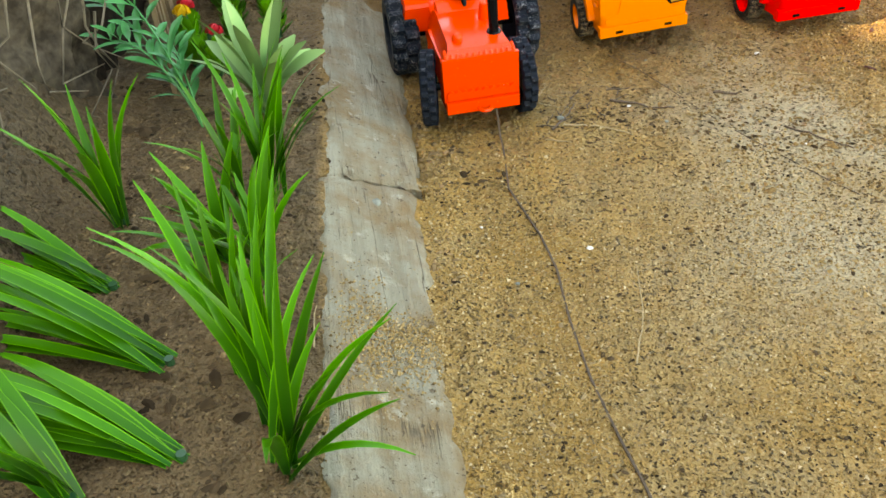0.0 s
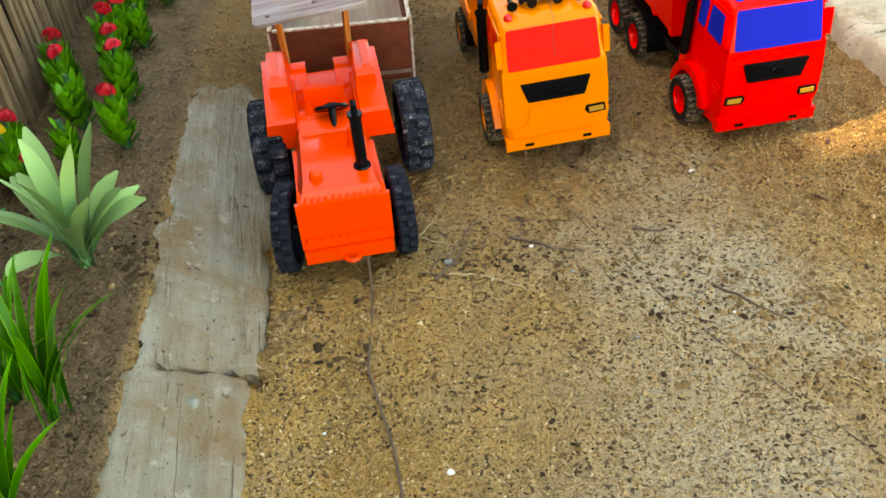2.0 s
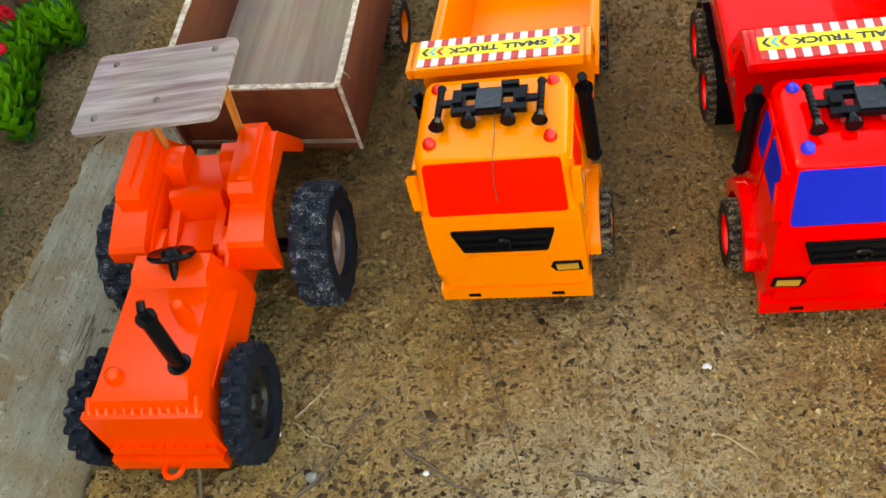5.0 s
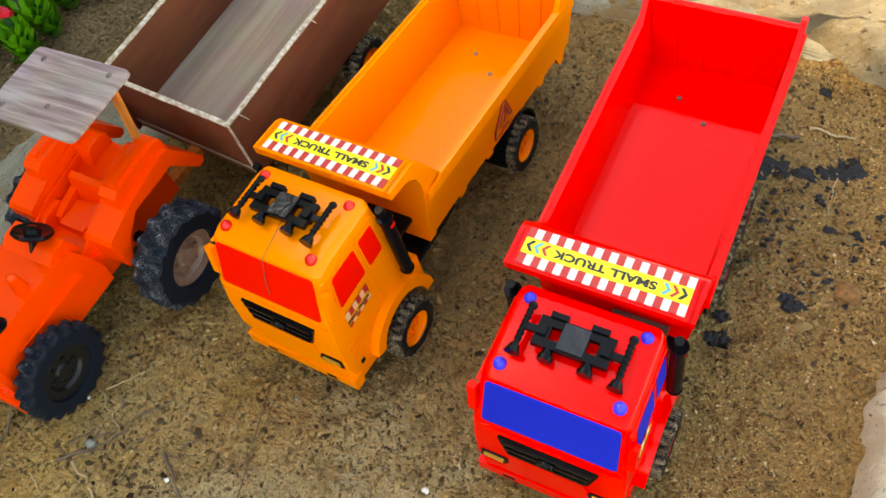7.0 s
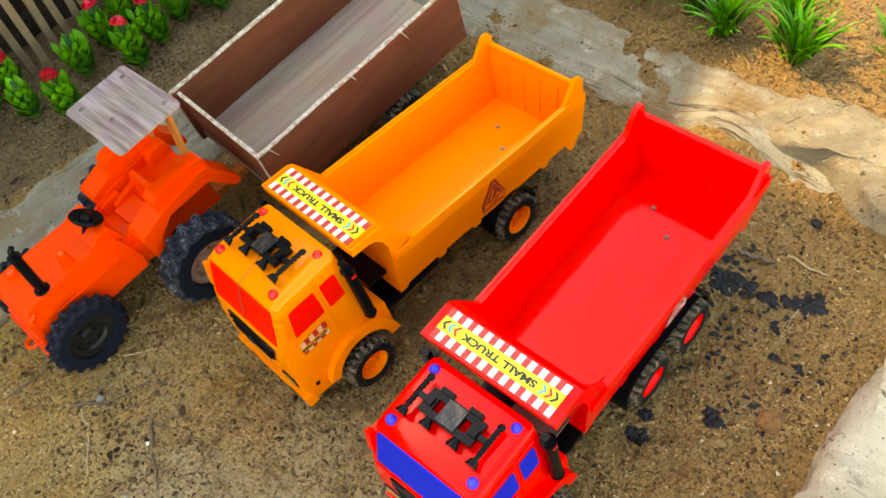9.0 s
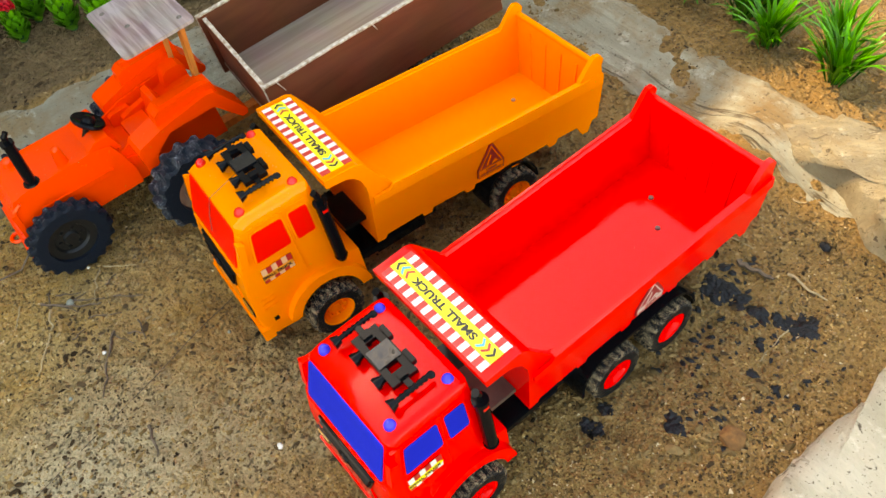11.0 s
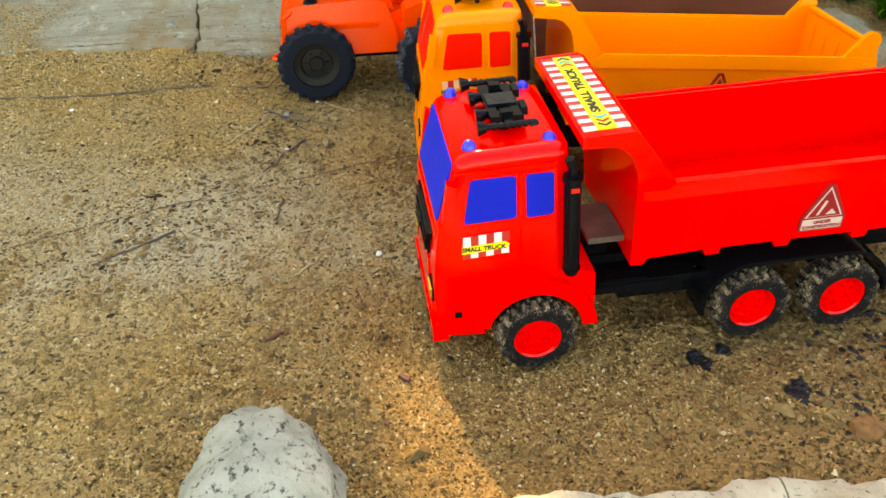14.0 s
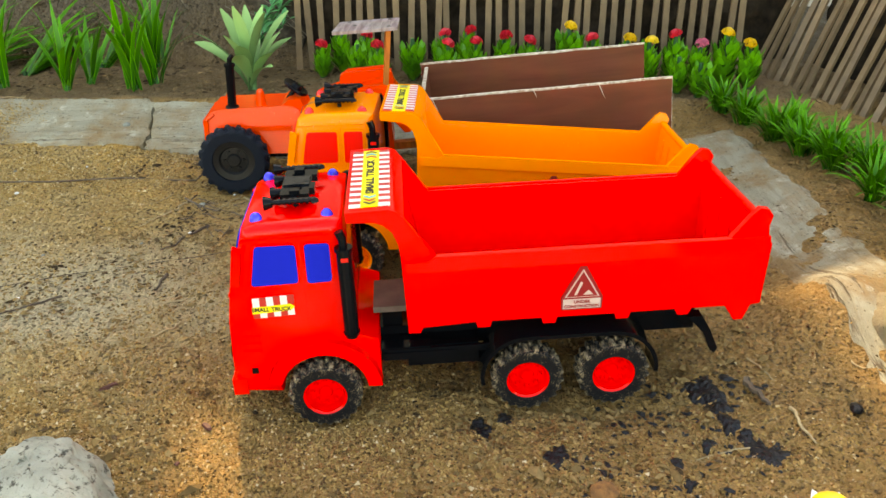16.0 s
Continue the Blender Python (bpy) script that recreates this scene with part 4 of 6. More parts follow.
        dome(bm, (hx, 0.0110, z + 0.0012), 0.0022, 0.0022, 10, 3)
        part("horn", bm, M_BLK, rack)
        bm = B()
        lx = sx * 0.0086
        tube(bm, (lx, -0.0108, z + 0.0004), (lx, -0.0088, z + 0.0006), 0.0034, 0.0034, 14)
        tube(bm, (lx, -0.0090, z + 0.0006), (lx, -0.0050, z + 0.0012), 0.0030, 0.0018, 14)
        part("spotlight", bm, M_BLK, rack)
        bm = B()
        tube(bm, (sx * 0.0135, 0.001, 0.108), (sx * 0.0135, 0.001, z + 0.001), 0.0014, None, 8)
        part("rack_foot", bm, M_BLK, rack)
    # door sticker
    st = new("door_sticker")
    st.parent = cab
    st["label"] = "red and white checked sticker with a yellow band"
    for r in range(2):
        for c in range(6):
            bm = B()
            y, zz = -0.0222 + c * 0.0033 + r * 0.0003, 0.0600 + r * 0.0062 + c * 0.0002
            box(bm, 0.0362, 0.03645, y, y + 0.0033, zz, zz + 0.0031 + 0.0018)
            part("check", bm, (M_WHITE if body is M_RED else M_TAN) if (c + r) % 2 else M_SRED, st)
    bm = B()
    prism(bm, [(-0.0225, 0.0626), (-0.004, 0.0638), (-0.002, 0.0655), (-0.004, 0.0672), (-0.0225, 0.0661)], 0.03625, 0.0367)
    part("band", bm, M_SYEL if body is M_RED else M_OCH, st)
    text_mesh("SMALL TRUCK", 0.0029, M_SBLK, Matrix.Translation((0.0368, -0.0132, 0.0648)) @ pose(0, 0, 0, 90, 0, 90), st)
    # chassis
    bm = B()
    two = len(rear_axles) > 1
    box(bm, -0.016, 0.016, -0.028, 0.200 if two else 0.170, 0.026, 0.0385 if two else 0.0335)
    box(bm, -0.030, 0.030, 0.034, 0.062, 0.027, 0.034)
    box(bm, 0.002, 0.014, 0.038, 0.048, 0.030, 0.0560)
    box(bm, -0.028, 0.028, 0.050, 0.086, 0.0215, 0.0335)
    bevel(bm, 0.001, 1)
    ch = part("chassis", bm, M_BLK, T)
    for sx in (-1, 1):
        bm = B()
        box(bm, sx * 0.026 - 0.006, sx * 0.026 + 0.006, 0.038, 0.075, 0.028, 0.032)
        box(bm, sx * 0.030 - 0.001, sx * 0.030 + 0.001, 0.040, 0.094, 0.030, 0.0335)
        part("side_rail", bm, M_BLK, ch)
        bm = B()
        ys = rear_axles
        ra, rb = (0.0235, 0.0215) if two else (0.0208, 0.0196)
        o = arc(ys[0], 0.018, ra, 190, 95, 8) + arc(ys[-1], 0.018, ra, 85, -5, 8)
        i_ = arc(ys[-1], 0.018, rb, -5, 85, 8) + arc(ys[0], 0.018, rb, 95, 190, 8)
        prism(bm, o + i_, sx * 0.022, sx * 0.0395)
        part("mudguard", bm, M_BLK, ch)
        if not two:
            continue
        bm = B()
        prism(bm, [(0.192, 0.040), (0.200, 0.040), (0.2045, 0.032), (0.2095, 0.020), (0.2080, 0.017), (0.2055, 0.019), (0.2010, 0.030), (0.196, 0.036)], sx * 0.021, sx * 0.028)
        bevel(bm, 0.0006, 1)
        part("mud_flap", bm, M_BLK, ch)
    bm = B()
    box(bm, 0.000, 0.0285, 0.0345, 0.0505, 0.0545, 0.0575)
    bevel(bm, 0.0006, 1)
    part("battery_box", bm, M_GREY if box_grey else M_BLK, ch, "scuffed grey box behind the cab" if box_grey else "black box behind the cab")
    for sx in (-1, 1):
        wheel("front_wheel", T, (sx * 0.0395, WY, hub_z if sx > 0 else WZ), 0.0182, 0.013, 0.0108, sx, M_TYRE, body)
        for y in rear_axles:
            wheel("rear_wheel", T, (sx * 0.0365, y, hub_z if sx > 0 else WZ), 0.0182, 0.0135, 0.0108, sx, M_TYRE, body)
    bm = B()
    for y in [WY] + list(rear_axles):
        tube(bm, (-0.034, y, WZ), (0.034, y, WZ), 0.002, None, 8)
    part("axle", bm, M_BLK, ch)
    # tipper body
    bed = new("tipper_body")
    bed.parent = T
    bed.matrix_local = bed_m
    ear = [(0.2035, 0.0905), (0.2135, 0.1035), (0.2165, 0.1058), (0.2205, 0.1050), (0.2228, 0.1015), (0.2215, 0.0965), (0.2218, 0.0915)]
    side = [(0.0513, 0.0465), (0.0497, 0.092), (0.0490, 0.098), (0.0465, 0.1045), (0.0425, 0.1085), (0.0385, 0.1100), (0.0262, 0.1105), (0.0258, 0.1155), (0.0455, 0.1162), (0.0495, 0.1145), (0.0525, 0.1105), (0.0660, 0.0905)]
    side += ear + [(0.2240, 0.0865), (0.2240, 0.052), (0.2195, 0.051), (0.2165, 0.0425), (0.2120, 0.0425), (0.2065, 0.0515), (0.1905, 0.0515), (0.1885, 0.0475), (0.1835, 0.0475), (0.1815, 0.0515)]
    for y in (0.156, 0.120, 0.088):
        side += [(y + 0.004, 0.0510), (y + 0.003, 0.0475), (y - 0.003, 0.0475), (y - 0.004, 0.0510)]
    side += [(0.0585, 0.0495), (0.057, 0.0465)]
    for sx in (-1, 1):
        bm = B()
        prism(bm, side, sx * 0.0392, sx * 0.0425)
        bevel(bm, 0.0007, 1, 50)
        warp(bm, bed_x)
        part("side_panel", bm, body, bed)
        bm = B()
        prism(bm, [(0.052, 0.0835), (0.2225, 0.0835), (0.2225, 0.0912), (0.066, 0.0912), (0.0625, 0.0885), (0.052, 0.0885)], sx * 0.0418, sx * 0.0437)
        bevel(bm, 0.0008, 2, 40)
        part("rim_band", bm, body, bed)
    bm = B()
    box(bm, -0.0365, 0.0365, 0.0525, 0.219, 0.0505, 0.0535)
    part("bed_floor", bm, body, bed)
    bm = B()
    prism(bm, [(0.0513, 0.0465), (0.0497, 0.092), (0.0480, 0.1035), (0.0500, 0.1050), (0.0535, 0.092), (0.0620, 0.0535), (0.0615, 0.0505)], -0.0395, 0.0395)
    warp(bm, bed_x)
    part("front_wall", bm, body, bed)
    bm = B()
    prism(bm, [(0.0262, 0.1105), (0.0258, 0.1155), (0.0455, 0.1162), (0.0495, 0.1145), (0.0525, 0.1105), (0.0512, 0.1035), (0.0480, 0.1040), (0.0425, 0.1085), (0.0385, 0.1100)], -0.0408, 0.0408)
    bevel(bm, 0.0012, 2, 35)
    visor = part("cab_visor", bm, body, bed)
    bm = B()
    prism(bm, [(0.2150, 0.0500), (0.2180, 0.0500), (0.2212, 0.0945), (0.2180, 0.0958)], -0.0392, 0.0392)
    bevel(bm, 0.0006, 1, 50)
    warp(bm, bed_x)
    gate = part("tailgate", bm, body, bed)
    for x in (-0.024, -0.008, 0.008, 0.024):
        bm = B()
        prism(bm, [(0.2143, 0.055), (0.2155, 0.055), (0.2178, 0.090), (0.2166, 0.090)], x - 0.0009, x + 0.0009)
        warp(bm, bed_x)
        part("gate_rib", bm, body, gate)
    bm = B()
    tube(bm, (-0.0405, 0.2195, 0.0975), (0.0405, 0.2195, 0.0975), 0.0022, None, 10)
    part("tailgate_hinge", bm, body, bed)
    for x, y in ((0.006, 0.178), (-0.012, 0.192)):
        bm = B()
        tube(bm, (x, y, 0.0532), (x, y, 0.0545), 0.0018, 0.0014, 8)
        part("screw", bm, M_GREY if body is M_RED else M_RIM, bed, "small screw in the bed floor")
    # visor sticker
    zt = 0.1164
    st = new("visor_sticker")
    st.parent = bed
    st["label"] = "red and white checked sticker with a yellow lettered band"
    n = 22
    for i in range(n):
        x0 = -0.0375 + 0.075 * i / n
        for r, (y0, y1) in enumerate(((0.0276, 0.0330), (0.0412, 0.0464))):
            bm = B()
            box(bm, x0, x0 + 0.075 / n, y0, y1, zt - 0.0011 + 0.0352 * (y0 - 0.028), zt - 0.0002 + 0.0352 * (y0 - 0.028))
            part("check", bm, M_WHITE if (i + (body is M_YEL)) % 2 else M_SRED, st)
    bm = B()
    box(bm, -0.0375, 0.0375, 0.0330, 0.0412, zt - 0.0009, zt + 0.0001)
    part("band", bm, M_SYEL, st)
    text_mesh("SMALL TRUCK", 0.0053, M_SBLK, Matrix.Translation((0, 0.0371, zt + 0.0002)) @ pose(0, 0, 0, 0, 0, 180) @ Matrix.Diagonal((1.34, 1, 1, 1)), st, bold=0.00003)
    for sx in (-1, 1):
        for k, mm in enumerate((M_SBLK, M_SRED if sx > 0 else M_SBLU, M_SBLU if sx > 0 else M_SRED)):
            bm = B()
            x = sx * (0.0345 - k * 0.0036)
            for s2 in (-1, 1):
                vs = [bm.verts.new((x + sx * dx, 0.0371 + s2 * dy, zt + 0.0004)) for dx, dy in ((0, 0), (0.0016, 0), (-0.0006, 0.0028), (-0.0022, 0.0028))]
                bm.faces.new(vs)
            part("chevron", bm, mm, st)
    # roadworks sticker on the side
    st = new("side_sticker")
    st.parent = bed
    st["label"] = "dark red warning triangle sticker with a pale caption"
    xs = 0.0402
    cy = 0.1352
    sl = Matrix.Translation((xs, cy, 0.0685)) @ Matrix.Rotation(radians(5.5), 4, "Y")

    def flat(pts, dx, mm, nm):
        bm = B()
        a = [bm.verts.new(sl @ Vector((dx, y, z))) for y, z in pts]
        b2 = [bm.verts.new(sl @ Vector((dx - 0.002, y, z))) for y, z in pts]
        bm.faces.new(a)
        for i in range(len(pts)):
            bm.faces.new((a[i], a[(i + 1) % len(pts)], b2[(i + 1) % len(pts)], b2[i]))
        return part(nm, bm, mm, st)

    flat([(-0.0098, -0.0130), (0.0098, -0.0130), (0.0102, -0.0062), (0.0015, 0.0120), (-0.0015, 0.0120), (-0.0102, -0.0062)], 0.0004, M_SDRK, "backing")
    flat([(-0.0085, -0.0055), (0.0085, -0.0055), (0, 0.0107)], 0.0006, M_SPALE if body is M_RED else M_YEL, "triangle")
    flat([(-0.0074, -0.0050), (0.0074, -0.0050), (0, 0.0093)], 0.0008, M_SDRK, "inner_triangle")
    flat([(0.0003, -0.0040), (0.0052, -0.0040), (0.0028, -0.0012)], 0.0010, M_SPALE if body is M_RED else M_YEL, "heap")
    flat([(-0.0040, -0.0040), (-0.0028, -0.0040), (0.0000, 0.0030), (-0.0012, 0.0038)], 0.0010, M_SPALE if body is M_RED else M_YEL, "stroke")
    flat([(-0.0091, -0.0122), (0.0091, -0.0122), (0.0091, -0.0066), (-0.0091, -0.0066)], 0.0006, M_SPALE if body is M_RED else M_YEL, "caption_plate")
    for s_, zz, sz in (("UNDER", -0.0082, 0.0024), ("CONSTRUCTION", -0.0108, 0.0022)):
        text_mesh(s_, sz, M_SDRK, sl @ Matrix.Translation((0.0008, 0, zz)) @ pose(0, 0, 0, 90, 0, 90), st)
    return T


SIZE = Matrix.Diagonal((1.03, 1.03, 1.01, 1))
truck(pose(0.3225, 0.7573, -0.0015, 2.0, 0, 12.8) @ SIZE, M_RED, M_WBLU, M_BLUE, (0.1090, 0.1520), Matrix.Identity(4), 0.018, "glossy red plastic toy dump truck with blue painted windows", True)
YELLOW = pose(0.1738, 0.737, 0.0015, 1.2, -3.5, 9.0) @ SIZE
truck(YELLOW, M_YEL, M_WRED, M_LRED, (0.1475,), pose(0, -0.006, -0.002, -4.4, 0, 0), 0.0145, "orange-yellow plastic toy dump truck with red painted windows", False)


# ---- toy tractor ----
def tractor(m):
    T = thing("toy_tractor", m, "orange plastic toy tractor with a wooden canopy", "toy tractor")
    bm = B()
    prof = [(0.0285, 0.030), (0.0285, 0.0590), (0.0320, 0.0655), (0.040, 0.0670), (0.095, 0.0690), (0.104, 0.0665), (0.108, 0.058), (0.112, 0.044), (0.112, 0.030)]
    prism(bm, prof, -0.026, 0.026)
    warp(bm, lambda x, y, z: (x * (1 + 0.10 * (1 - smooth(0.028, 0.05, y))) * (1 - 0.22 * smooth(0.05, 0.07, z)), y, z))
    bevel(bm, 0.0050, 4, 30)
    hood = part("hood", bm, M_ORA, T)
    for sx in (-1, 1):
        bm = B()
        box(bm, sx * 0.0255 - 0.0015, sx * 0.0255 + 0.0015, 0.045, 0.098, 0.050, 0.0535)
        bevel(bm, 0.001, 2)
        part("side_ridge", bm, M_ORA, hood)
    # grille with its scalloped edges
    bm = B()
    box(bm, -0.0285, 0.0285, 0.0262, 0.0300, 0.026, 0.0600)
    bevel(bm, 0.0012, 2)
    gr = part("grille", bm, M_ORA, T)
    for i in range(13):
        x = -0.0252 + i * 0.0042
        bm = B()
        tube(bm, (x, 0.0278, 0.0575), (x, 0.0305, 0.0612), 0.0014, 0.0017, 8)
        tube(bm, (x, 0.0303, 0.0608), (x, 0.0350, 0.0640), 0.0017, 0.0012, 8)
        part("grille_rib", bm, M_ORA, gr)
    bm = B()
    wave = [(-0.0262, 0.0285)] + [(-0.0262 + 0.0524 * i / 48, 0.0335 + 0.0024 * abs(math.sin(i / 48 * 10 * math.pi))) for i in range(49)] + [(0.0262, 0.0285)]
    prism(bm, wave, 0.0238, 0.0266)
    warp(bm, lambda x, y, z: (y, x, z))
    part("scalloped_trim", bm, M_ORA, gr)
    bm = B()
    box(bm, -0.0275, 0.0275, 0.0215, 0.050, 0.0185, 0.0275)
    bevel(bm, 0.0012, 2)
    part("front_bumper", bm, M_ORA, T)
    bm = B()
    path_tube(bm, [(0.0045 * math.cos(a) + 0.001, 0.0205 - 0.0045 * math.sin(a), 0.021) for a in np.linspace(-0.4, math.pi + 0.4, 12)], 0.0014, 8)
    part("tow_hook", bm, M_ORA, T)
    # cap and exhaust
    bm = B()
    tube(bm, (-0.0135, 0.0630 - 0.02, 0.0665), (-0.0135, 0.0430, 0.0700), 0.0042, 0.0038, 14)
    dome(bm, (-0.0135, 0.0430, 0.070), 0.0038, 0.003)
    part("filler_cap", bm, M_ORA, hood)
    bm = B()
    tube(bm, (0.0130, 0.0725, 0.066), (0.0130, 0.0725, 0.0795), 0.0046, 0.0031, 14)
    dome(bm, (0.0130, 0.0725, 0.0795), 0.0031, 0.0026)
    part("air_stack", bm, M_ORA, hood)
    bm = B()
    prism(bm, [(0.086, 0.066), (0.096, 0.0735), (0.106, 0.0740), (0.111, 0.060)], -0.019, 0.019)
    bevel(bm, 0.003, 3, 20)
    part("dashboard", bm, M_ORA, hood)
    bm = B()
    tube(bm, (0.0155, 0.0490, 0.066), (0.0155, 0.0490, 0.0685), 0.0062, 0.0052, 14)
    tube(bm, (0.0155, 0.0490, 0.068), (0.0152, 0.0502, 0.102), 0.0037, 0.0037, 14)
    tube(bm, (0.0152, 0.0502, 0.1015), (0.0152, 0.0502, 0.1035), 0.0046, 0.0046, 14)
    tube(bm, (0.0152, 0.0502, 0.103), (0.0152, 0.0507, 0.108), 0.0020, None, 10)
    tube(bm, (0.0152, 0.0507, 0.1075), (0.0152, 0.0532, 0.1105), 0.0020, 0.0018, 10)
    part("exhaust", bm, M_BLK, T, "black plastic exhaust stack")
    # steering wheel
    bm = B()
    c, tilt = Vector((0.003, 0.1008, 0.0795)), Matrix.Rotation(radians(-36), 4, "X")
    prof = [(0.0, 0.0001), (0.0003, 0.0085), (-0.0008, 0.0108), (0.0006, 0.0116), (0.0020, 0.0108), (0.0016, 0.0088), (0.0013, 0.0050), (0.0036, 0.0040), (0.0044, 0.0001)]
    lathe_x(bm, prof, 28)
    warp(bm, lambda x, y, z: c + tilt @ Vector((y, z, x)))
    tube(bm, c - tilt @ Vector((0, 0, 0.014)), c + tilt @ Vector((0, 0, 0.0015)), 0.0016, 0.0028, 10)
    part("steering_wheel", bm, M_BLK, T, "black steering wheel")
    # rear body: deck, seat with its arched back, lugs, fenders
    bm = B()
    prism(bm, [(0.104, 0.030), (0.104, 0.054), (0.122, 0.050), (0.150, 0.060), (0.167, 0.0660), (0.180, 0.0660), (0.183, 0.030)], -0.0235, 0.0235)
    bevel(bm, 0.0022, 2, 25)
    tub = part("seat_tub", bm, M_ORA, T)
    bm = B()
    prism(bm, [(0.121, 0.048), (0.121, 0.0570), (0.139, 0.0585), (0.143, 0.050)], -0.0095, 0.0095)
    bevel(bm, 0.0018, 3, 30)
    part("seat", bm, M_ORA, tub)
    bm = B()
    prism(bm, [(0.140, 0.052), (0.1450, 0.0715), (0.1490, 0.0725), (0.156, 0.058)], -0.0140, 0.0140)
    bevel(bm, 0.0018, 2, 25)
    part("back_panel", bm, M_ORA, tub)
    for sx in (-1, 1):
        bm = B()
        prism(bm, [(0.122, 0.050), (0.124, 0.0580), (0.130, 0.0605), (0.143, 0.0640), (0.147, 0.056)], sx * 0.0100, sx * 0.0150)
        bevel(bm, 0.0018, 3, 25)
        part("arm_rest", bm, M_ORA, tub)
    for sx in (-1, 1):
        bm = B()
        prism(bm, [(0.1175, 0.0440), (0.1155, 0.0645), (0.1175, 0.0670), (0.139, 0.0745), (0.174, 0.0810), (0.180, 0.0800), (0.1975, 0.0560), (0.1965, 0.0525), (0.1920, 0.0520), (0.176, 0.0690), (0.141, 0.0680), (0.128, 0.0590), (0.1195, 0.0445)], sx * 0.0218, sx * 0.0405)
        warp(bm, lambda x, y, z: (x + (sx * 0.0035 * smooth(0.070, 0.050, z) if abs(x) > 0.03 else 0), y, z))
        bevel(bm, 0.0016, 2, 25)
        fen = part("fender", bm, M_ORA, T, angle=25)
        bm = B()
        prism(bm, [(0.135, 0.066), (0.1365, 0.0812), (0.141, 0.0845), (0.175, 0.0872), (0.1815, 0.0852), (0.184, 0.072)], sx * 0.0232, sx * 0.0362)
        bevel(bm, 0.0020, 3, 20)
        ridge = part("fender_ridge", bm, M_ORA, fen, angle=25)
        bm = B()
        prism(bm, [(0.139, 0.080), (0.143, 0.0862), (0.174, 0.0890), (0.179, 0.0868), (0.179, 0.082)], sx * 0.0285, sx * 0.0340)
        bevel(bm, 0.0012, 2, 20)
        part("fender_rib", bm, M_ORA, ridge, angle=25)
        bm = B()
        prism(bm, [(0.159, 0.055), (0.1625, 0.0735), (0.166, 0.0765), (0.176, 0.0775), (0.1795, 0.0745), (0.181, 0.055)], sx * 0.0100, sx * 0.0222)
        bevel(bm, 0.0022, 3, 25)
        part("seat_pillar", bm, M_ORA, tub)
        bm = B()
        prism(bm, [(0.116, 0.046), (0.116, 0.0590), (0.119, 0.0615), (0.132, 0.0625), (0.137, 0.056)], sx * 0.0152, sx * 0.0222)
        bevel(bm, 0.0016, 2, 25)
        part("step_block", bm, M_ORA, tub)
        bm = B()
        prism(bm, [(0.108, 0.036), (0.108, 0.058), (0.128, 0.066), (0.178, 0.074), (0.182, 0.036)], sx * 0.0195, sx * 0.0215)
        part("fender_liner", bm, M_ORA, fen)
        wheel("front_wheel", T, (sx * 0.0362, 0.050, 0.0285), 0.0290, 0.0118, 0.0175, sx, M_TTYRE, M_HUB, 19, 0.0027, "flat", 2 if sx > 0 else -10)
        wheel("rear_wheel", T, (0.0590 if sx > 0 else -0.0430, 0.141, 0.0335), 0.0335, 0.0200 if sx > 0 else 0.0230, 0.0190, sx, M_TTYRE, M_RIM, 16, 0.0036, "flat")
    bm = B()
    box(bm, -0.012, 0.012, 0.030, 0.175, 0.022, 0.034)
    tube(bm, (-0.04, 0.141, 0.0335), (0.052, 0.141, 0.0335), 0.004, None, 10)
    tube(bm, (-0.033, 0.050, 0.0285), (0.033, 0.050, 0.0285), 0.003, None, 10)
    part("chassis", bm, M_BLK, T)
    # wooden canopy
    can = new("canopy")
    can.parent = T
    can["label"] = "small sheet of pale weathered wood as a sunshade"
    can.matrix_local = pose(-0.0005, 0.1630, 0.1295, 4.0, -5.0, -1.5)
    bm = B()
    rim = round_poly([(-0.0376, -0.0258), (0.0376, -0.0258), (0.0376, 0.0258), (-0.0376, 0.0258)], 0.0042, 5)
    low, high = ([bm.verts.new((x + 0.0005 * noise.noise(Vector((x * 90, y * 90, 3))), y + 0.0005 * noise.noise(Vector((x * 90, y * 90, 8))), z)) for x, y in rim] for z in (-0.0011, 0.0011))
    bm.faces.new(high)
    bm.faces.new(low[::-1])
    for k in range(len(rim)):
        bm.faces.new((low[k], low[(k + 1) % len(rim)], high[(k + 1) % len(rim)], high[k]))
    part("board", bm, M_CANOPY, can, angle=50)
    for x, y in ((-0.027, -0.017), (-0.026, 0.018), (0.027, 0.019), (0.004, -0.010)):
        bm = B()
        dome(bm, (x, y, 0.0010), 0.0019, 0.0014, 8, 2)
        part("nail", bm, M_GREY, can)
    for sx in (-1, 1):
        bm = B()
        tube(bm, (sx * 0.022, 0.176, 0.068), (sx * 0.024, 0.180, 0.1285 + sx * 0.0022), 0.0026, 0.0026, 4)
        part("post", bm, M_POST, T, "thin orange-brown wooden post")
    return T


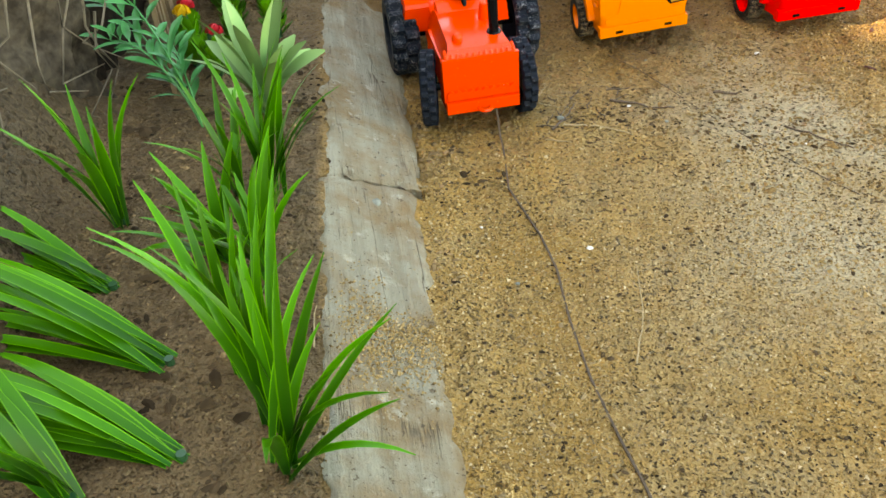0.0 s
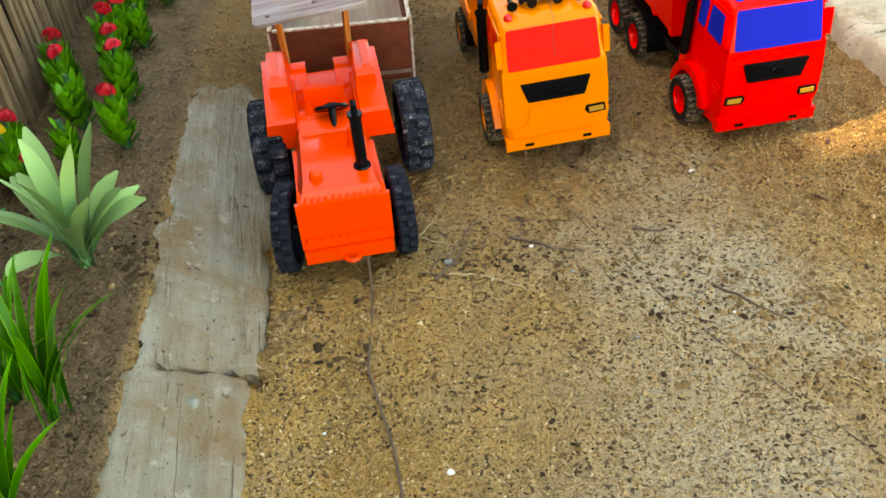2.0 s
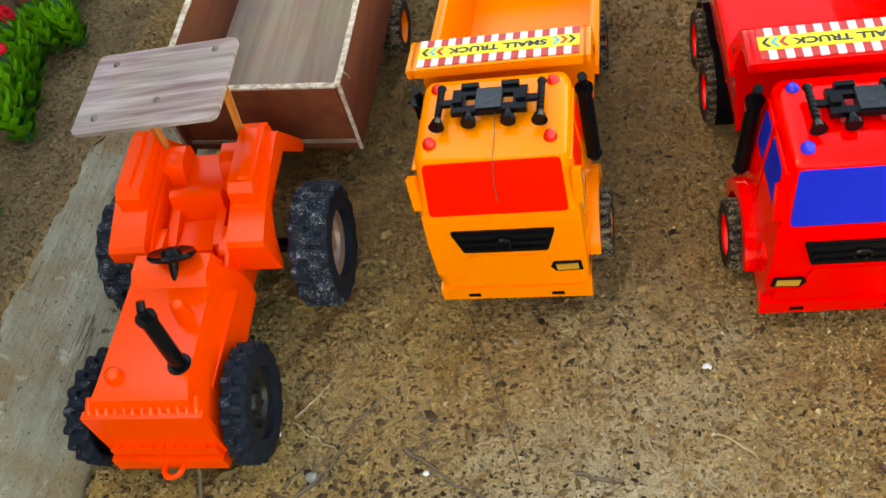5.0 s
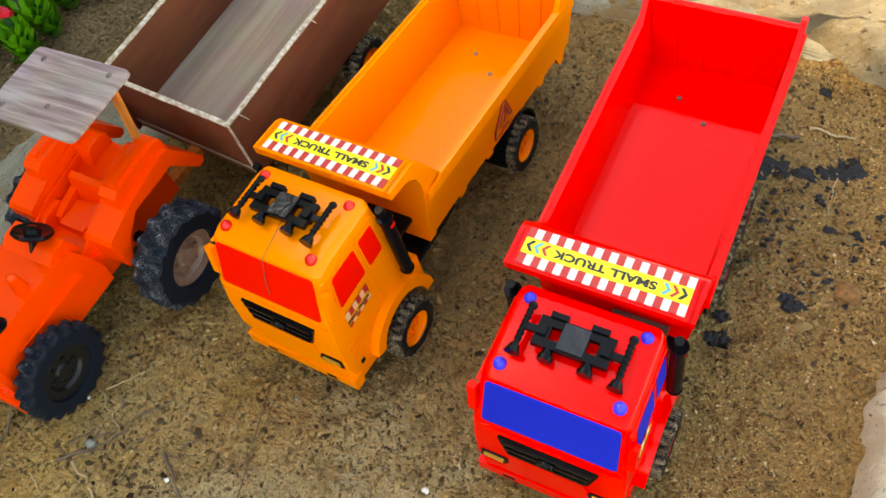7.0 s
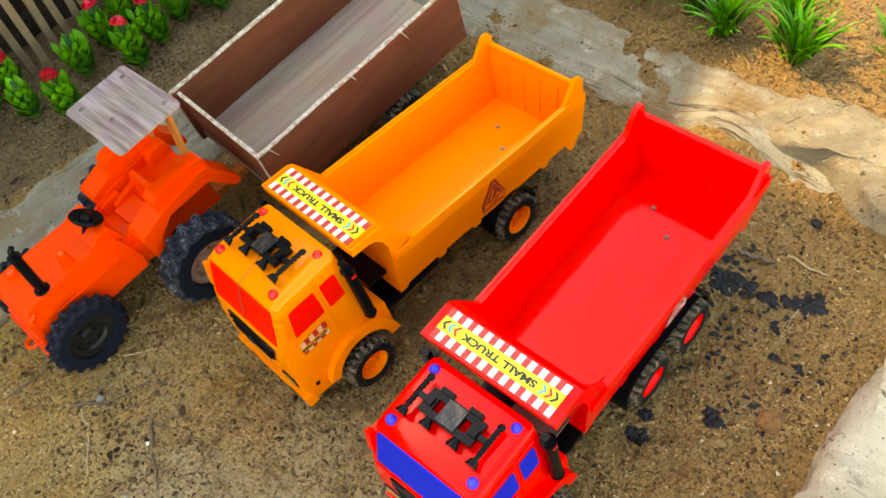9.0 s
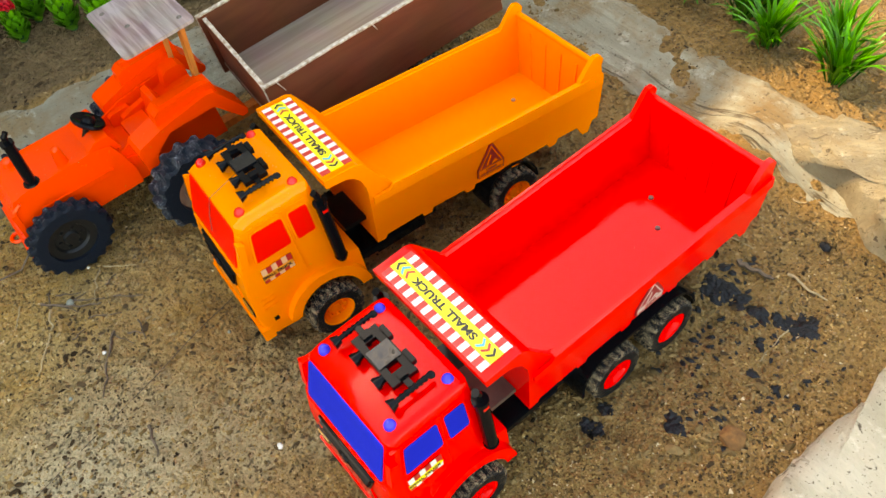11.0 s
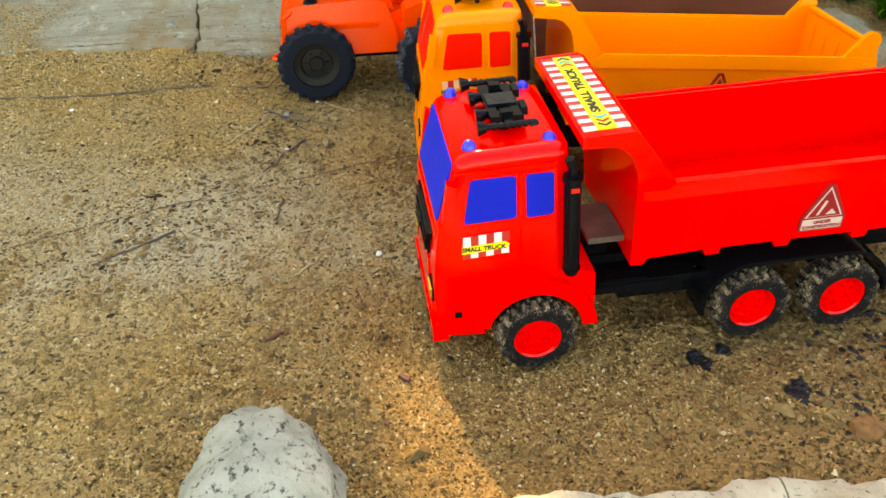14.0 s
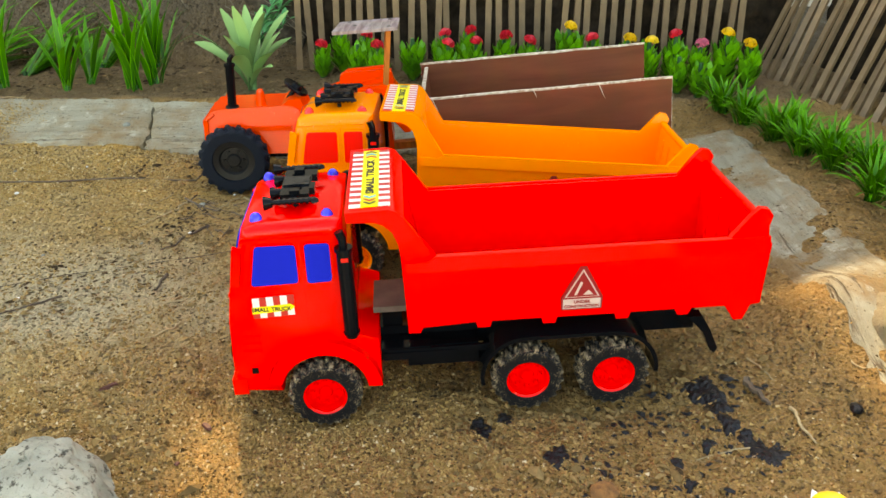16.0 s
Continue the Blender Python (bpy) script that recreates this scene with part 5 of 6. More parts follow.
def wood_mat(name, c1, c2, scale=(40, 400, 40), rough=0.7):
    m = bpy.data.materials.new(name)
    m.use_nodes = True
    n, l = m.node_tree.nodes, m.node_tree.links
    b = n["Principled BSDF"]
    b.inputs["Roughness"].default_value = rough
    b.inputs["Specular IOR Level"].default_value = 0.15
    tc, mp = n.new("ShaderNodeTexCoord"), n.new("ShaderNodeMapping")
    mp.inputs["Scale"].default_value = scale
    l.new(tc.outputs["Object"], mp.inputs[0])
    t = n.new("ShaderNodeTexNoise")
    t.inputs["Scale"].default_value, t.inputs["Detail"].default_value, t.inputs["Distortion"].default_value = 1.0, 8, 0.6
    l.new(mp.outputs[0], t.inputs["Vector"])
    t2 = n.new("ShaderNodeTexNoise")
    t2.inputs["Scale"].default_value = 35
    l.new(tc.outputs["Object"], t2.inputs["Vector"])
    r = n.new("ShaderNodeMapRange")
    r.inputs[1].default_value, r.inputs[2].default_value = 0.38, 0.62
    l.new(t.outputs["Fac"], r.inputs[0])
    mx = n.new("ShaderNodeMix")
    mx.data_type = "RGBA"
    l.new(r.outputs[0], mx.inputs[0])
    mx.inputs[6].default_value, mx.inputs[7].default_value = (*c1, 1), (*c2, 1)
    m2 = n.new("ShaderNodeMix")
    m2.data_type, m2.blend_type = "RGBA", "MULTIPLY"
    m2.inputs[0].default_value = 0.35
    l.new(mx.outputs[2], m2.inputs[6])
    l.new(t2.outputs["Color"], m2.inputs[7])
    l.new(m2.outputs[2], b.inputs["Base Color"])
    bp = n.new("ShaderNodeBump")
    bp.inputs["Strength"].default_value, bp.inputs["Distance"].default_value = 0.3, 0.0006
    l.new(t.outputs["Fac"], bp.inputs["Height"])
    l.new(bp.outputs[0], b.inputs["Normal"])
    return m


M_CANOPY = wood_mat("weathered_wood", (0.42, 0.335, 0.315), (0.205, 0.140, 0.130), (14, 200, 22))
M_POST = wood_mat("orange_wood", (0.62, 0.19, 0.035), (0.45, 0.12, 0.024), (300, 300, 40))
M_BOARD = wood_mat("brown_stained_board", (0.21, 0.058, 0.026), (0.15, 0.041, 0.019), (60, 9, 60), 0.6)
M_BEDWD = wood_mat("grey_brown_board", (0.36, 0.265, 0.20), (0.28, 0.19, 0.14), (140, 7, 60), 0.6)
tractor(pose(0.0455, 0.555, 0.0, 0, 0, 12))


# ---- wooden trailer ----
def trailer(m):
    T = thing("wooden_trailer", m, "open box trailer of brown boards with raw pale edges", "toy trailer")
    W, L, H, th = 0.105, 0.191, 0.053, 0.0024

    def board(name, x0, x1, y0, y1, z0, z1, material, edge_top=True):
        bm = B()
        box(bm, x0, x1, y0, y1, z0, z1)
        bmesh.ops.subdivide_edges(bm, edges=list(bm.edges), cuts=4, use_grid_fill=True)
        warp(bm, lambda x, y, z: (x + 0.0006 * noise.noise(Vector((x * 20, y * 30, z * 20))), y, z + 0.0006 * noise.noise(Vector((x * 30, y * 40, 2)))))
        ob = part(name, bm, material, T, angle=50)
        if edge_top:
            bm = B()
            box(bm, x0 - 0.0003, x1 + 0.0003, y0 - 0.0003, y1 + 0.0003, z1 - 0.0006, z1 + 0.0007)
            bmesh.ops.subdivide_edges(bm, edges=list(bm.edges), cuts=9, use_grid_fill=True)
            warp(bm, lambda x, y, z: (x + 0.0004 * noise.noise(Vector((x * 200, y * 160, z))), y + 0.0003 * noise.noise(Vector((x * 150, y * 150, 7))), z + 0.0005 * noise.noise(Vector((x * 130, y * 130, 5)))))
            part("raw_edge", bm, M_EDGE, ob, "pale raw edge of the board")
        return ob

    board("bed_floor", 0.001, W - 0.001, 0, L, 0.006, 0.009, M_BEDWD, False)
    left = board("side_board", 0, th, -0.003, L, 0, H + 0.002, M_BOARD)
    right = board("side_board", W - th, W, 0.0, L + 0.002, 0, H, M_BOARD)
    front = board("front_board", th + 0.0004, W - th - 0.0004, 0.0005, th + 0.0005, 0.001, H - 0.0015, M_BOARD)
    for x, y in ((W - 0.001, L + 0.0018), (W + 0.0002, 0.0), (0.0, -0.0032)):
        bm = B()
        box(bm, x - 0.0012, x + 0.0008, y - 0.0003, y + 0.0006, 0.001, H)
        part("raw_edge", bm, M_EDGE, right if x > 0.01 else left, "pale raw edge of the board")
    # splinters along the right rim
    rnd = random.Random(6)
    for i in range(3):
        y = rnd.uniform(0.01, L - 0.02)
        bm = B()
        ln = rnd.uniform(0.003, 0.013)
        path_tube(bm, [(W + 0.0003, y, H), (W + 0.0014, y + ln * 0.2, H - ln * 0.5), (W + 0.0012, y + ln * 0.4, H - ln)], 0.0005, 4, 0.3)
        part("splinter", bm, M_EDGE, right)
    for x, y in ((0.06, 0.13), (0.072, 0.118)):
        bm = B()
        dome(bm, (x, y, 0.0088), 0.0024, 0.0012, 8, 2)
        part("screw", bm, M_RIM, T)
    for sx, x in ((-1, 0.010), (1, W - 0.006)):
        for y in (0.120,):
            wheel("wheel", T, (x + sx * 0.004, y, -0.020), 0.0185, 0.013, 0.0108, sx, M_TYRE, M_YEL)
    bm = B()
    tube(bm, (0.01, 0.120, -0.020), (W - 0.01, 0.120, -0.020), 0.002, None, 8)
    box(bm, 0.02, W - 0.02, 0.112, 0.128, -0.020, 0.007)
    part("axle", bm, M_BOARD, T)
    bm = B()
    box(bm, W / 2 - 0.004, W / 2 + 0.004, -0.045, 0.12, -0.002, 0.004)
    part("drawbar", bm, M_POST, T)
    return T


trailer(pose(-0.0318, 0.759, 0.0350, 5.5, 0.6, 8.2))


# ---- plants ----
def blade(bm, base, az, tilt, length, width, bend, rnd, segs=7, fold=0.25, droop=0.0):
    """One leaf blade with a keel, narrow at both ends."""
    d = Vector((math.cos(az), math.sin(az), 0))
    s = Vector((-math.sin(az), math.cos(az), 0))
    p, a = Vector(base), tilt
    rows = []
    for i in range(segs + 1):
        f = i / segs
        w = width * (0.35 + 0.65 * min(1, f * 3)) * (1 - max(0, (f - 0.45) / 0.55) ** 1.6) + 0.0002
        up = (d * math.sin(a) + Vector((0, 0, 1)) * math.cos(a))
        nrm = (d * math.cos(a) - Vector((0, 0, 1)) * math.sin(a))
        rows.append([bm.verts.new(p - s * w + nrm * -w * fold), bm.verts.new(p), bm.verts.new(p + s * w + nrm * -w * fold)])
        p = p + up * (length / segs)
        a += bend / segs * (0.3 + 1.4 * f)
    uv = bm.loops.layers.uv.verify()
    for i, (r0, r1) in enumerate(zip(rows, rows[1:])):
        for k in range(2):
            face = bm.faces.new((r0[k], r0[k + 1], r1[k + 1], r1[k]))
            for loop, (u, v) in zip(face.loops, ((k, i), (k + 1, i), (k + 1, i + 1), (k, i + 1))):
                loop[uv].uv = (u / 2, v / segs)


def grass_tuft(x, y, n, length, spread, seed, lean=(0, 0), m=None, width=0.0027, name="grass_tuft", label="tuft of long bright green plastic grass blades", cat="plant"):
    rnd = random.Random(seed)
    z = land(x, y) - 0.002
    T = thing(name, Matrix.Translation((x, y, z)), label, cat, "garden plants")
    for i in range(n):
        bm = B()
        az = rnd.uniform(0, 2 * math.pi)
        t = spread * math.sqrt(rnd.random())
        v = Vector((math.cos(az) * t + lean[0], math.sin(az) * t + lean[1]))
        blade(bm, (rnd.gauss(0, 0.003), rnd.gauss(0, 0.003), 0), math.atan2(v.y, v.x), v.length, length * rnd.uniform(0.65, 1.05), width * rnd.uniform(0.7, 1.15), rnd.uniform(0.4, 1.7) * (0.45 + t), rnd, 9)
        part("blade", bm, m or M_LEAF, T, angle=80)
    bm = B()
    tube(bm, (0, 0, -0.004), (0, 0, 0.006), 0.002, 0.0025, 8)
    part("stem", bm, M_DLEAF, T)
    return T


def leafy_bush(x, y, seed, head, h=0.045, label=""):
    rnd = random.Random(seed)
    z = land(x, y) - 0.002
    col = {"red": M_FRED, "pink": M_FPNK, "yellow": M_FYEL}.get(head)
    T = thing("flower_plant", Matrix.Translation((x, y, z)), f"bushy green plant with a {head} rose on top" if head else "bushy green plant with thick pointed leaves", "plant", "flower plants")
    bm = B()
    for k in range(4):
        az0, out = k * 1.57 + rnd.uniform(-0.4, 0.4), rnd.uniform(0.10, 0.26) if k else 0.03
        top = h * (0.92 if k == 0 else rnd.uniform(0.62, 0.86))
        n = 26
        for i in range(n):
            f = i / n
            zz = 0.002 + top * 0.86 * f
            az = i * 2.4 + rnd.uniform(-0.3, 0.3)
            ox, oy = zz * out * 1.4 * math.cos(az0), zz * out * 1.4 * math.sin(az0)
            ln = h * 0.34 * (1 - 0.25 * f) * rnd.uniform(0.75, 1.2)
            blade(bm, (ox + 0.003 * math.cos(az), oy + 0.003 * math.sin(az), zz), az, 0.85 - 0.45 * f, ln, ln * rnd.uniform(0.20, 0.28), -0.5, rnd, 5, 0.35)
    part("foliage", bm, M_BUSH, T, angle=80)
    bm = B()
    tube(bm, (0, 0, -0.003), (0, 0, h), 0.004, 0.002, 8)
    part("stem", bm, M_DLEAF, T)
    if col:
        c = Vector((rnd.uniform(-0.004, 0.004), rnd.uniform(-0.004, 0.004), h * 1.04))
        head_ob = B()
        for ring, (cnt, r, tl, ln) in enumerate(((3, 0.0008, 0.1, 0.0070), (4, 0.0022, 0.30, 0.0076), (5, 0.0038, 0.50, 0.0076), (6, 0.0042, 0.85, 0.0070))):
            for k in range(cnt):
                az = 2 * math.pi * k / cnt + ring * 0.6
                blade(head_ob, c + Vector((r * math.cos(az), r * math.sin(az), -0.0012 * ring)), az, tl, ln, 0.0046, -1.0, rnd, 5, -0.35)
        lean = Matrix.Rotation(rnd.uniform(-0.5, 0.5), 3, "X") @ Matrix.Rotation(rnd.uniform(-0.5, 0.5), 3, "Y")
        warp(head_ob, lambda x, y, z: c + lean @ (Vector((x, y, z)) - c) * 0.76)
        part("rose", head_ob, col, T, f"{head} plastic rose", angle=80)
    return T


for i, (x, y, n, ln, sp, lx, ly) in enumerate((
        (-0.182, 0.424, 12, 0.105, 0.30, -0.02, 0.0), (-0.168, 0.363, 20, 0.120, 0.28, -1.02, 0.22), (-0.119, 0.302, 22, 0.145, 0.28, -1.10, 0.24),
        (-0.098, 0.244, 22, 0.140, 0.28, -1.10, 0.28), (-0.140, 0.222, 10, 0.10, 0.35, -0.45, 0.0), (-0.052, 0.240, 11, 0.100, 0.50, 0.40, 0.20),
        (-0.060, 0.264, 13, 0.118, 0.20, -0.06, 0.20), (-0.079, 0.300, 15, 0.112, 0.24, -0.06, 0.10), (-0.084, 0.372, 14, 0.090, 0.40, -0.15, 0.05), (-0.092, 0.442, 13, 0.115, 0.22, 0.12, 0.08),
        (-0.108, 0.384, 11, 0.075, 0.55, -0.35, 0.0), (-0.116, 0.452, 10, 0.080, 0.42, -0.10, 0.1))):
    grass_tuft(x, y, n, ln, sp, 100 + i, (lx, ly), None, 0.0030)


def spoon_leaf(bm, base, az, tilt, length, width, bend, rnd, segs=10, wide=0.68, stalk=0.3):
    """A leaf that widens towards a rounded tip, with a shallow channel."""
    d = Vector((math.cos(az), math.sin(az), 0))
    s = Vector((-math.sin(az), math.cos(az), 0))
    tw = rnd.uniform(-0.5, 0.5)
    p, a, rows = Vector(base), tilt, []
    for i in range(segs + 1):
        f = i / segs
        w = width * (stalk + (1 - stalk) * smooth(0.1, wide, f)) * math.sqrt(max(0.0, 1 - smooth(wide, 1.0, f) ** 2 * 0.98))
        nrm = d * math.cos(a) - Vector((0, 0, 1)) * math.sin(a)
        side = s * math.cos(tw * f) + nrm * math.sin(tw * f)
        rows.append([bm.verts.new(p - side * w - nrm * w * 0.22), bm.verts.new(p - side * w * 0.5 - nrm * w * 0.06), bm.verts.new(p), bm.verts.new(p + side * w * 0.5 - nrm * w * 0.06), bm.verts.new(p + side * w - nrm * w * 0.22)])
        p = p + (d * math.sin(a) + Vector((0, 0, 1)) * math.cos(a)) * (length / segs)
        a += bend / segs
    for r0, r1 in zip(rows, rows[1:]):
        for k in range(4):
            bm.faces.new((r0[k], r0[k + 1], r1[k + 1], r1[k]))


def broad_plant(x, y, n, length, width, seed):
    rnd = random.Random(seed)
    T = thing("broad_leaf_plant", Matrix.Translation((x, y, land(x, y) - 0.002)), "plastic plant with broad rounded pale green leaves", "plant", "garden plants")
    for i in range(n):
        bm = B()
        az = i * 2.4 + rnd.uniform(-0.3, 0.3)
        spoon_leaf(bm, (rnd.gauss(0, 0.002), rnd.gauss(0, 0.002), 0), az, 0.08 + 0.42 * (i / n), length * rnd.uniform(0.75, 1.05) * (1 - 0.25 * i / n), width * rnd.uniform(0.8, 1.1), 0.35 + 0.75 * i / n, rnd)
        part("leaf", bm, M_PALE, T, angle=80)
    return T


def lance_plant(seed):
    """Arching stems with narrow leaves, leaning against the bank."""
    rnd = random.Random(seed)
    x, y = BASE
    z = land(x, y)
    T = thing("leafy_plant", Matrix.Translation((x, y, z)), "plastic plant with glossy blue-green leaves on arching stems", "plant", "garden plants")
    for dx, dy, dz in ((-0.080, 0.058, 0.075), (-0.055, 0.020, 0.060), (-0.020, 0.035, 0.050), (-0.060, 0.050, 0.085)):
        pts = [Vector((dx * f ** 1.3, dy * f ** 1.3, dz * math.sin(f * 1.75) / math.sin(1.75))) for f in np.linspace(0, 1, 10)]
        bm = B()
        path_tube(bm, pts, 0.0010, 5, 0.5)
        st = part("stalk", bm, M_TEAL, T)
        for k in range(2, 10):
            for sd in (-1, 1):
                bm = B()
                az = math.atan2(dy, dx) + sd * rnd.uniform(0.5, 1.2)
                spoon_leaf(bm, pts[k], az, rnd.uniform(0.5, 1.2), 0.022 * rnd.uniform(0.7, 1.2), 0.0030, 0.6, rnd, 6, 0.45, 0.2)
                part("leaf", bm, M_TEAL, st, angle=80)
    return T


BASE = (-0.160, 0.538)
broad_plant(-0.116, 0.558, 17, 0.100, 0.0070, 160)
lance_plant(161)
for i, (x, y) in enumerate(((-0.125, 1.025), (-0.093, 1.042), (-0.045, 1.060), (-0.010, 1.076), (0.026, 1.092), (0.040, 1.115), (0.084, 1.108), (0.006, 1.095), (0.130, 1.122), (0.165, 1.118), (0.223, 1.131), (0.20, 1.15), (0.13, 1.15), (0.28, 1.17), (-0.06, 1.075))):
    grass_tuft(x, y, 64, 0.044 if x < 0.15 else 0.052, 0.72 if x < 0.12 else 0.48, 200 + i, (0, 0), None, 0.0015, "low_grass_tuft", "low tuft of bright green plastic grass")
for i, (x, y, c, h) in enumerate(((-0.166, 0.619, "red", 0.037), (-0.187, 0.635, "yellow", 0.045), (-0.194, 0.658, "red", 0.042), (-0.131, 0.688, "red", 0.046), (-0.158, 0.660, "", 0.04), (-0.150, 0.756, "red", 0.048),
        (-0.162, 0.783, "red", 0.046), (-0.172, 0.715, "", 0.045), (-0.199, 0.768, "red", 0.048), (-0.190, 0.745, "red", 0.046), (-0.176, 0.836, "red", 0.046), (-0.176, 0.810, "red", 0.05), (-0.163, 0.845, "", 0.04), (-0.192, 0.875, "yellow", 0.056),
        (-0.186, 0.900, "red", 0.047), (-0.192, 0.935, "yellow", 0.046), (-0.186, 0.956, "yellow", 0.047), (-0.166, 0.930, "", 0.04), (-0.192, 0.982, "red", 0.052), (-0.186, 1.006, "pink", 0.045), (-0.196, 1.033, "yellow", 0.055), (-0.190, 1.056, "yellow", 0.046),
        (-0.165, 0.985, "", 0.038), (-0.155, 1.005, "", 0.036))):
    leafy_bush(x, y, 300 + i, c, h)


# ---- litter on the ground ----
def on_land(x, y):
    return land(x, y)


def scatter(name, n, size, m, seed, label, region, flat_=0.5, cat="debris"):
    rnd = random.Random(seed)
    V, F = [], []
    k = 0
    while k < n:
        x, y = rnd.uniform(*region[0]), rnd.uniform(*region[1])
        dens = max(0.0, noise.noise(Vector((x * 7, y * 7, seed))) * 0.7 + 0.22 + 0.9 * noise.noise(Vector((x * 38, y * 38, seed))))
        if rnd.random() > dens * (0.3 if x < kerb_x(y) else 1.0):
            continue
        s = size * math.exp(rnd.gauss(0, 0.36))
        z = on_land(x, y) + s * flat_ * 0.25
        a = rnd.uniform(0, math.pi)
        e = rnd.uniform(0.9, 2.3)
        o = len(V)
        for q in range(6):
            rr = rnd.uniform(0.65, 1.15)
            dx, dy, dz = rr * e * math.cos(q * math.pi / 3), rr * math.sin(q * math.pi / 3), rnd.uniform(-0.15, 0.25)
            V.append((x + s * (dx * math.cos(a) - dy * math.sin(a)), y + s * (dx * math.sin(a) + dy * math.cos(a)), z + s * dz * flat_))
        V.append((x + s * rnd.uniform(-0.3, 0.3), y + s * rnd.uniform(-0.3, 0.3), z + s * flat_))
        for q in range(6):
            F.append((o + q, o + (q + 1) % 6, o + 6))
        F.append(tuple(o + q for q in range(5, -1, -1)))
        k += 1
    me = bpy.data.meshes.new(name)
    me.from_pydata(V, [], F)
    me.materials.append(m)
    ob = new(name, me)
    return tagged(ob, label, cat, kind="stuff")


def grain_mat(name, stops):
    """Sand grains, each of its own brown, tan or cream."""
    m = mat(name, stops[1][1], 0.85, spec=0.08)
    n, l = m.node_tree.nodes, m.node_tree.links
    g, r = n.new("ShaderNodeNewGeometry"), n.new("ShaderNodeValToRGB")
    r.color_ramp.elements[0].position, r.color_ramp.elements[1].position = 0.0, 1.0
    for p, _ in stops[1:-1]:
        r.color_ramp.elements.new(p)
    for e, (p, c) in zip(r.color_ramp.elements, stops):
        e.color = (*c, 1)
    l.new(g.outputs["Random Per Island"], r.inputs[0])
    l.new(r.outputs[0], n["Principled BSDF"].inputs["Base Color"])
    return m


def sand_grains(name, n, size, region, keep, seed, label, m, lift=0.0):
    """Coarse grains, three faces each, where keep() allows them."""
    rnd = random.Random(seed)
    V, F = [], []
    while len(F) < 3 * n:
        x, y = rnd.uniform(*region[0]), rnd.uniform(*region[1])
        if rnd.random() > keep(x, y):
            continue
        s = size * math.exp(rnd.gauss(0, 0.35))
        z, a, o = land(x, y) + lift, rnd.uniform(0, 6.28), len(V)
        for k in range(3):
            b = a + k * 2.094 + rnd.uniform(-0.4, 0.4)
            V.append((x + s * math.cos(b), y + s * math.sin(b), z - s * 0.1))
        V.append((x + rnd.uniform(-0.4, 0.4) * s, y + rnd.uniform(-0.4, 0.4) * s, z + s * rnd.uniform(0.5, 1.0)))
        F += [(o, o + 1, o + 3), (o + 1, o + 2, o + 3), (o + 2, o, o + 3)]
    me = bpy.data.meshes.new(name)
    me.from_pydata(V, [], F)
    me.materials.append(m)
    return tagged(new(name, me), label, "sand", kind="stuff")


def near_sand(x, y):
    """Coarse sand in the open yard, thinning out towards the pale damp soil."""
    w = noise.noise(Vector((x * 9, y * 9, 2.5))) * 0.10
    f = max(smooth(0.60, 0.46, y + w), smooth(0.30, 0.38, x + w) * smooth(0.74, 0.66, y)) * (1 - 0.55 * smooth(0.16, 0.30, x + w) * smooth(0.30, 0.5, y) * smooth(0.36, 0.31, x + w))
    return max(0.05, f) * (0.06 if x < kerb_x(y) - 0.045 or (x < kerb_x(y) and y > 0.40) else 1.0)


def kerb_sand(x, y):
    """Sand blown over the lower part of the kerb."""
    f = (kerb_x(y) - x) / 0.064
    w = 0.5 + 0.9 * noise.noise(Vector((x * 30, y * 30, 3.5)))
    return max(0.0, w) * smooth(1.05, 0.55, f) * math.exp(-(((y - 0.335) / 0.032) ** 2)) if f > 0.02 else 0.0


def east_sand(x, y):
    """Gritty soil round the red truck and the stones."""
    w = noise.noise(Vector((x * 12, y * 12, 5.5))) * 0.04
    return max(0.25 * smooth(0.18, 0.30, x), smooth(0.30, 0.36, x + w)) * (0.55 + 0.45 * smooth(0.95, 0.75, y))


M_GRAIN = grain_mat("sand_grain", ((0.0, (0.10, 0.060, 0.024)), (0.16, (0.24, 0.150, 0.058)), (0.45, (0.36, 0.235, 0.095)), (0.88, (0.47, 0.325, 0.145)), (1.0, (0.64, 0.50, 0.31))))
M_GRAIN2 = grain_mat("damp_sand_grain", ((0.0, (0.065, 0.036, 0.013)), (0.20, (0.19, 0.106, 0.035)), (0.55, (0.34, 0.203, 0.068)), (0.93, (0.47, 0.292, 0.112)), (1.0, (0.62, 0.48, 0.29))))
sand_grains("sand_grains", 64000, 0.00080, ((-0.06, 0.47), (0.12, 0.70)), near_sand, 5, "coarse brown and tan sand grains", M_GRAIN)
sand_grains("sand_grains", 2600, 0.00066, ((-0.07, 0.06), (0.24, 0.42)), kerb_sand, 7, "sand grains drifted over the concrete kerb", M_GRAIN, 0.0034)
sand_grains("sand_grains", 30000, 0.00080, ((0.16, 0.47), (0.60, 1.06)), east_sand, 6, "coarse damp brown and tan sand grains", M_GRAIN2)
YARD = ((-0.24, 0.48), (0.10, 1.12))
scatter("dark_bits", 9000, 0.00066, M_DARK, 1, "dark crumbs of bark and soil strewn on the sand", YARD)
scatter("dark_flakes", 900, 0.00092, M_DARK, 2, "larger dark flakes of bark strewn on the sand", YARD, 0.35)
scatter("gravel", 9000, 0.0005, M_PEB, 3, "fine brown gravel strewn on the sand", ((-0.2, 0.46), (0.1, 0.66)), 0.7, "gravel")


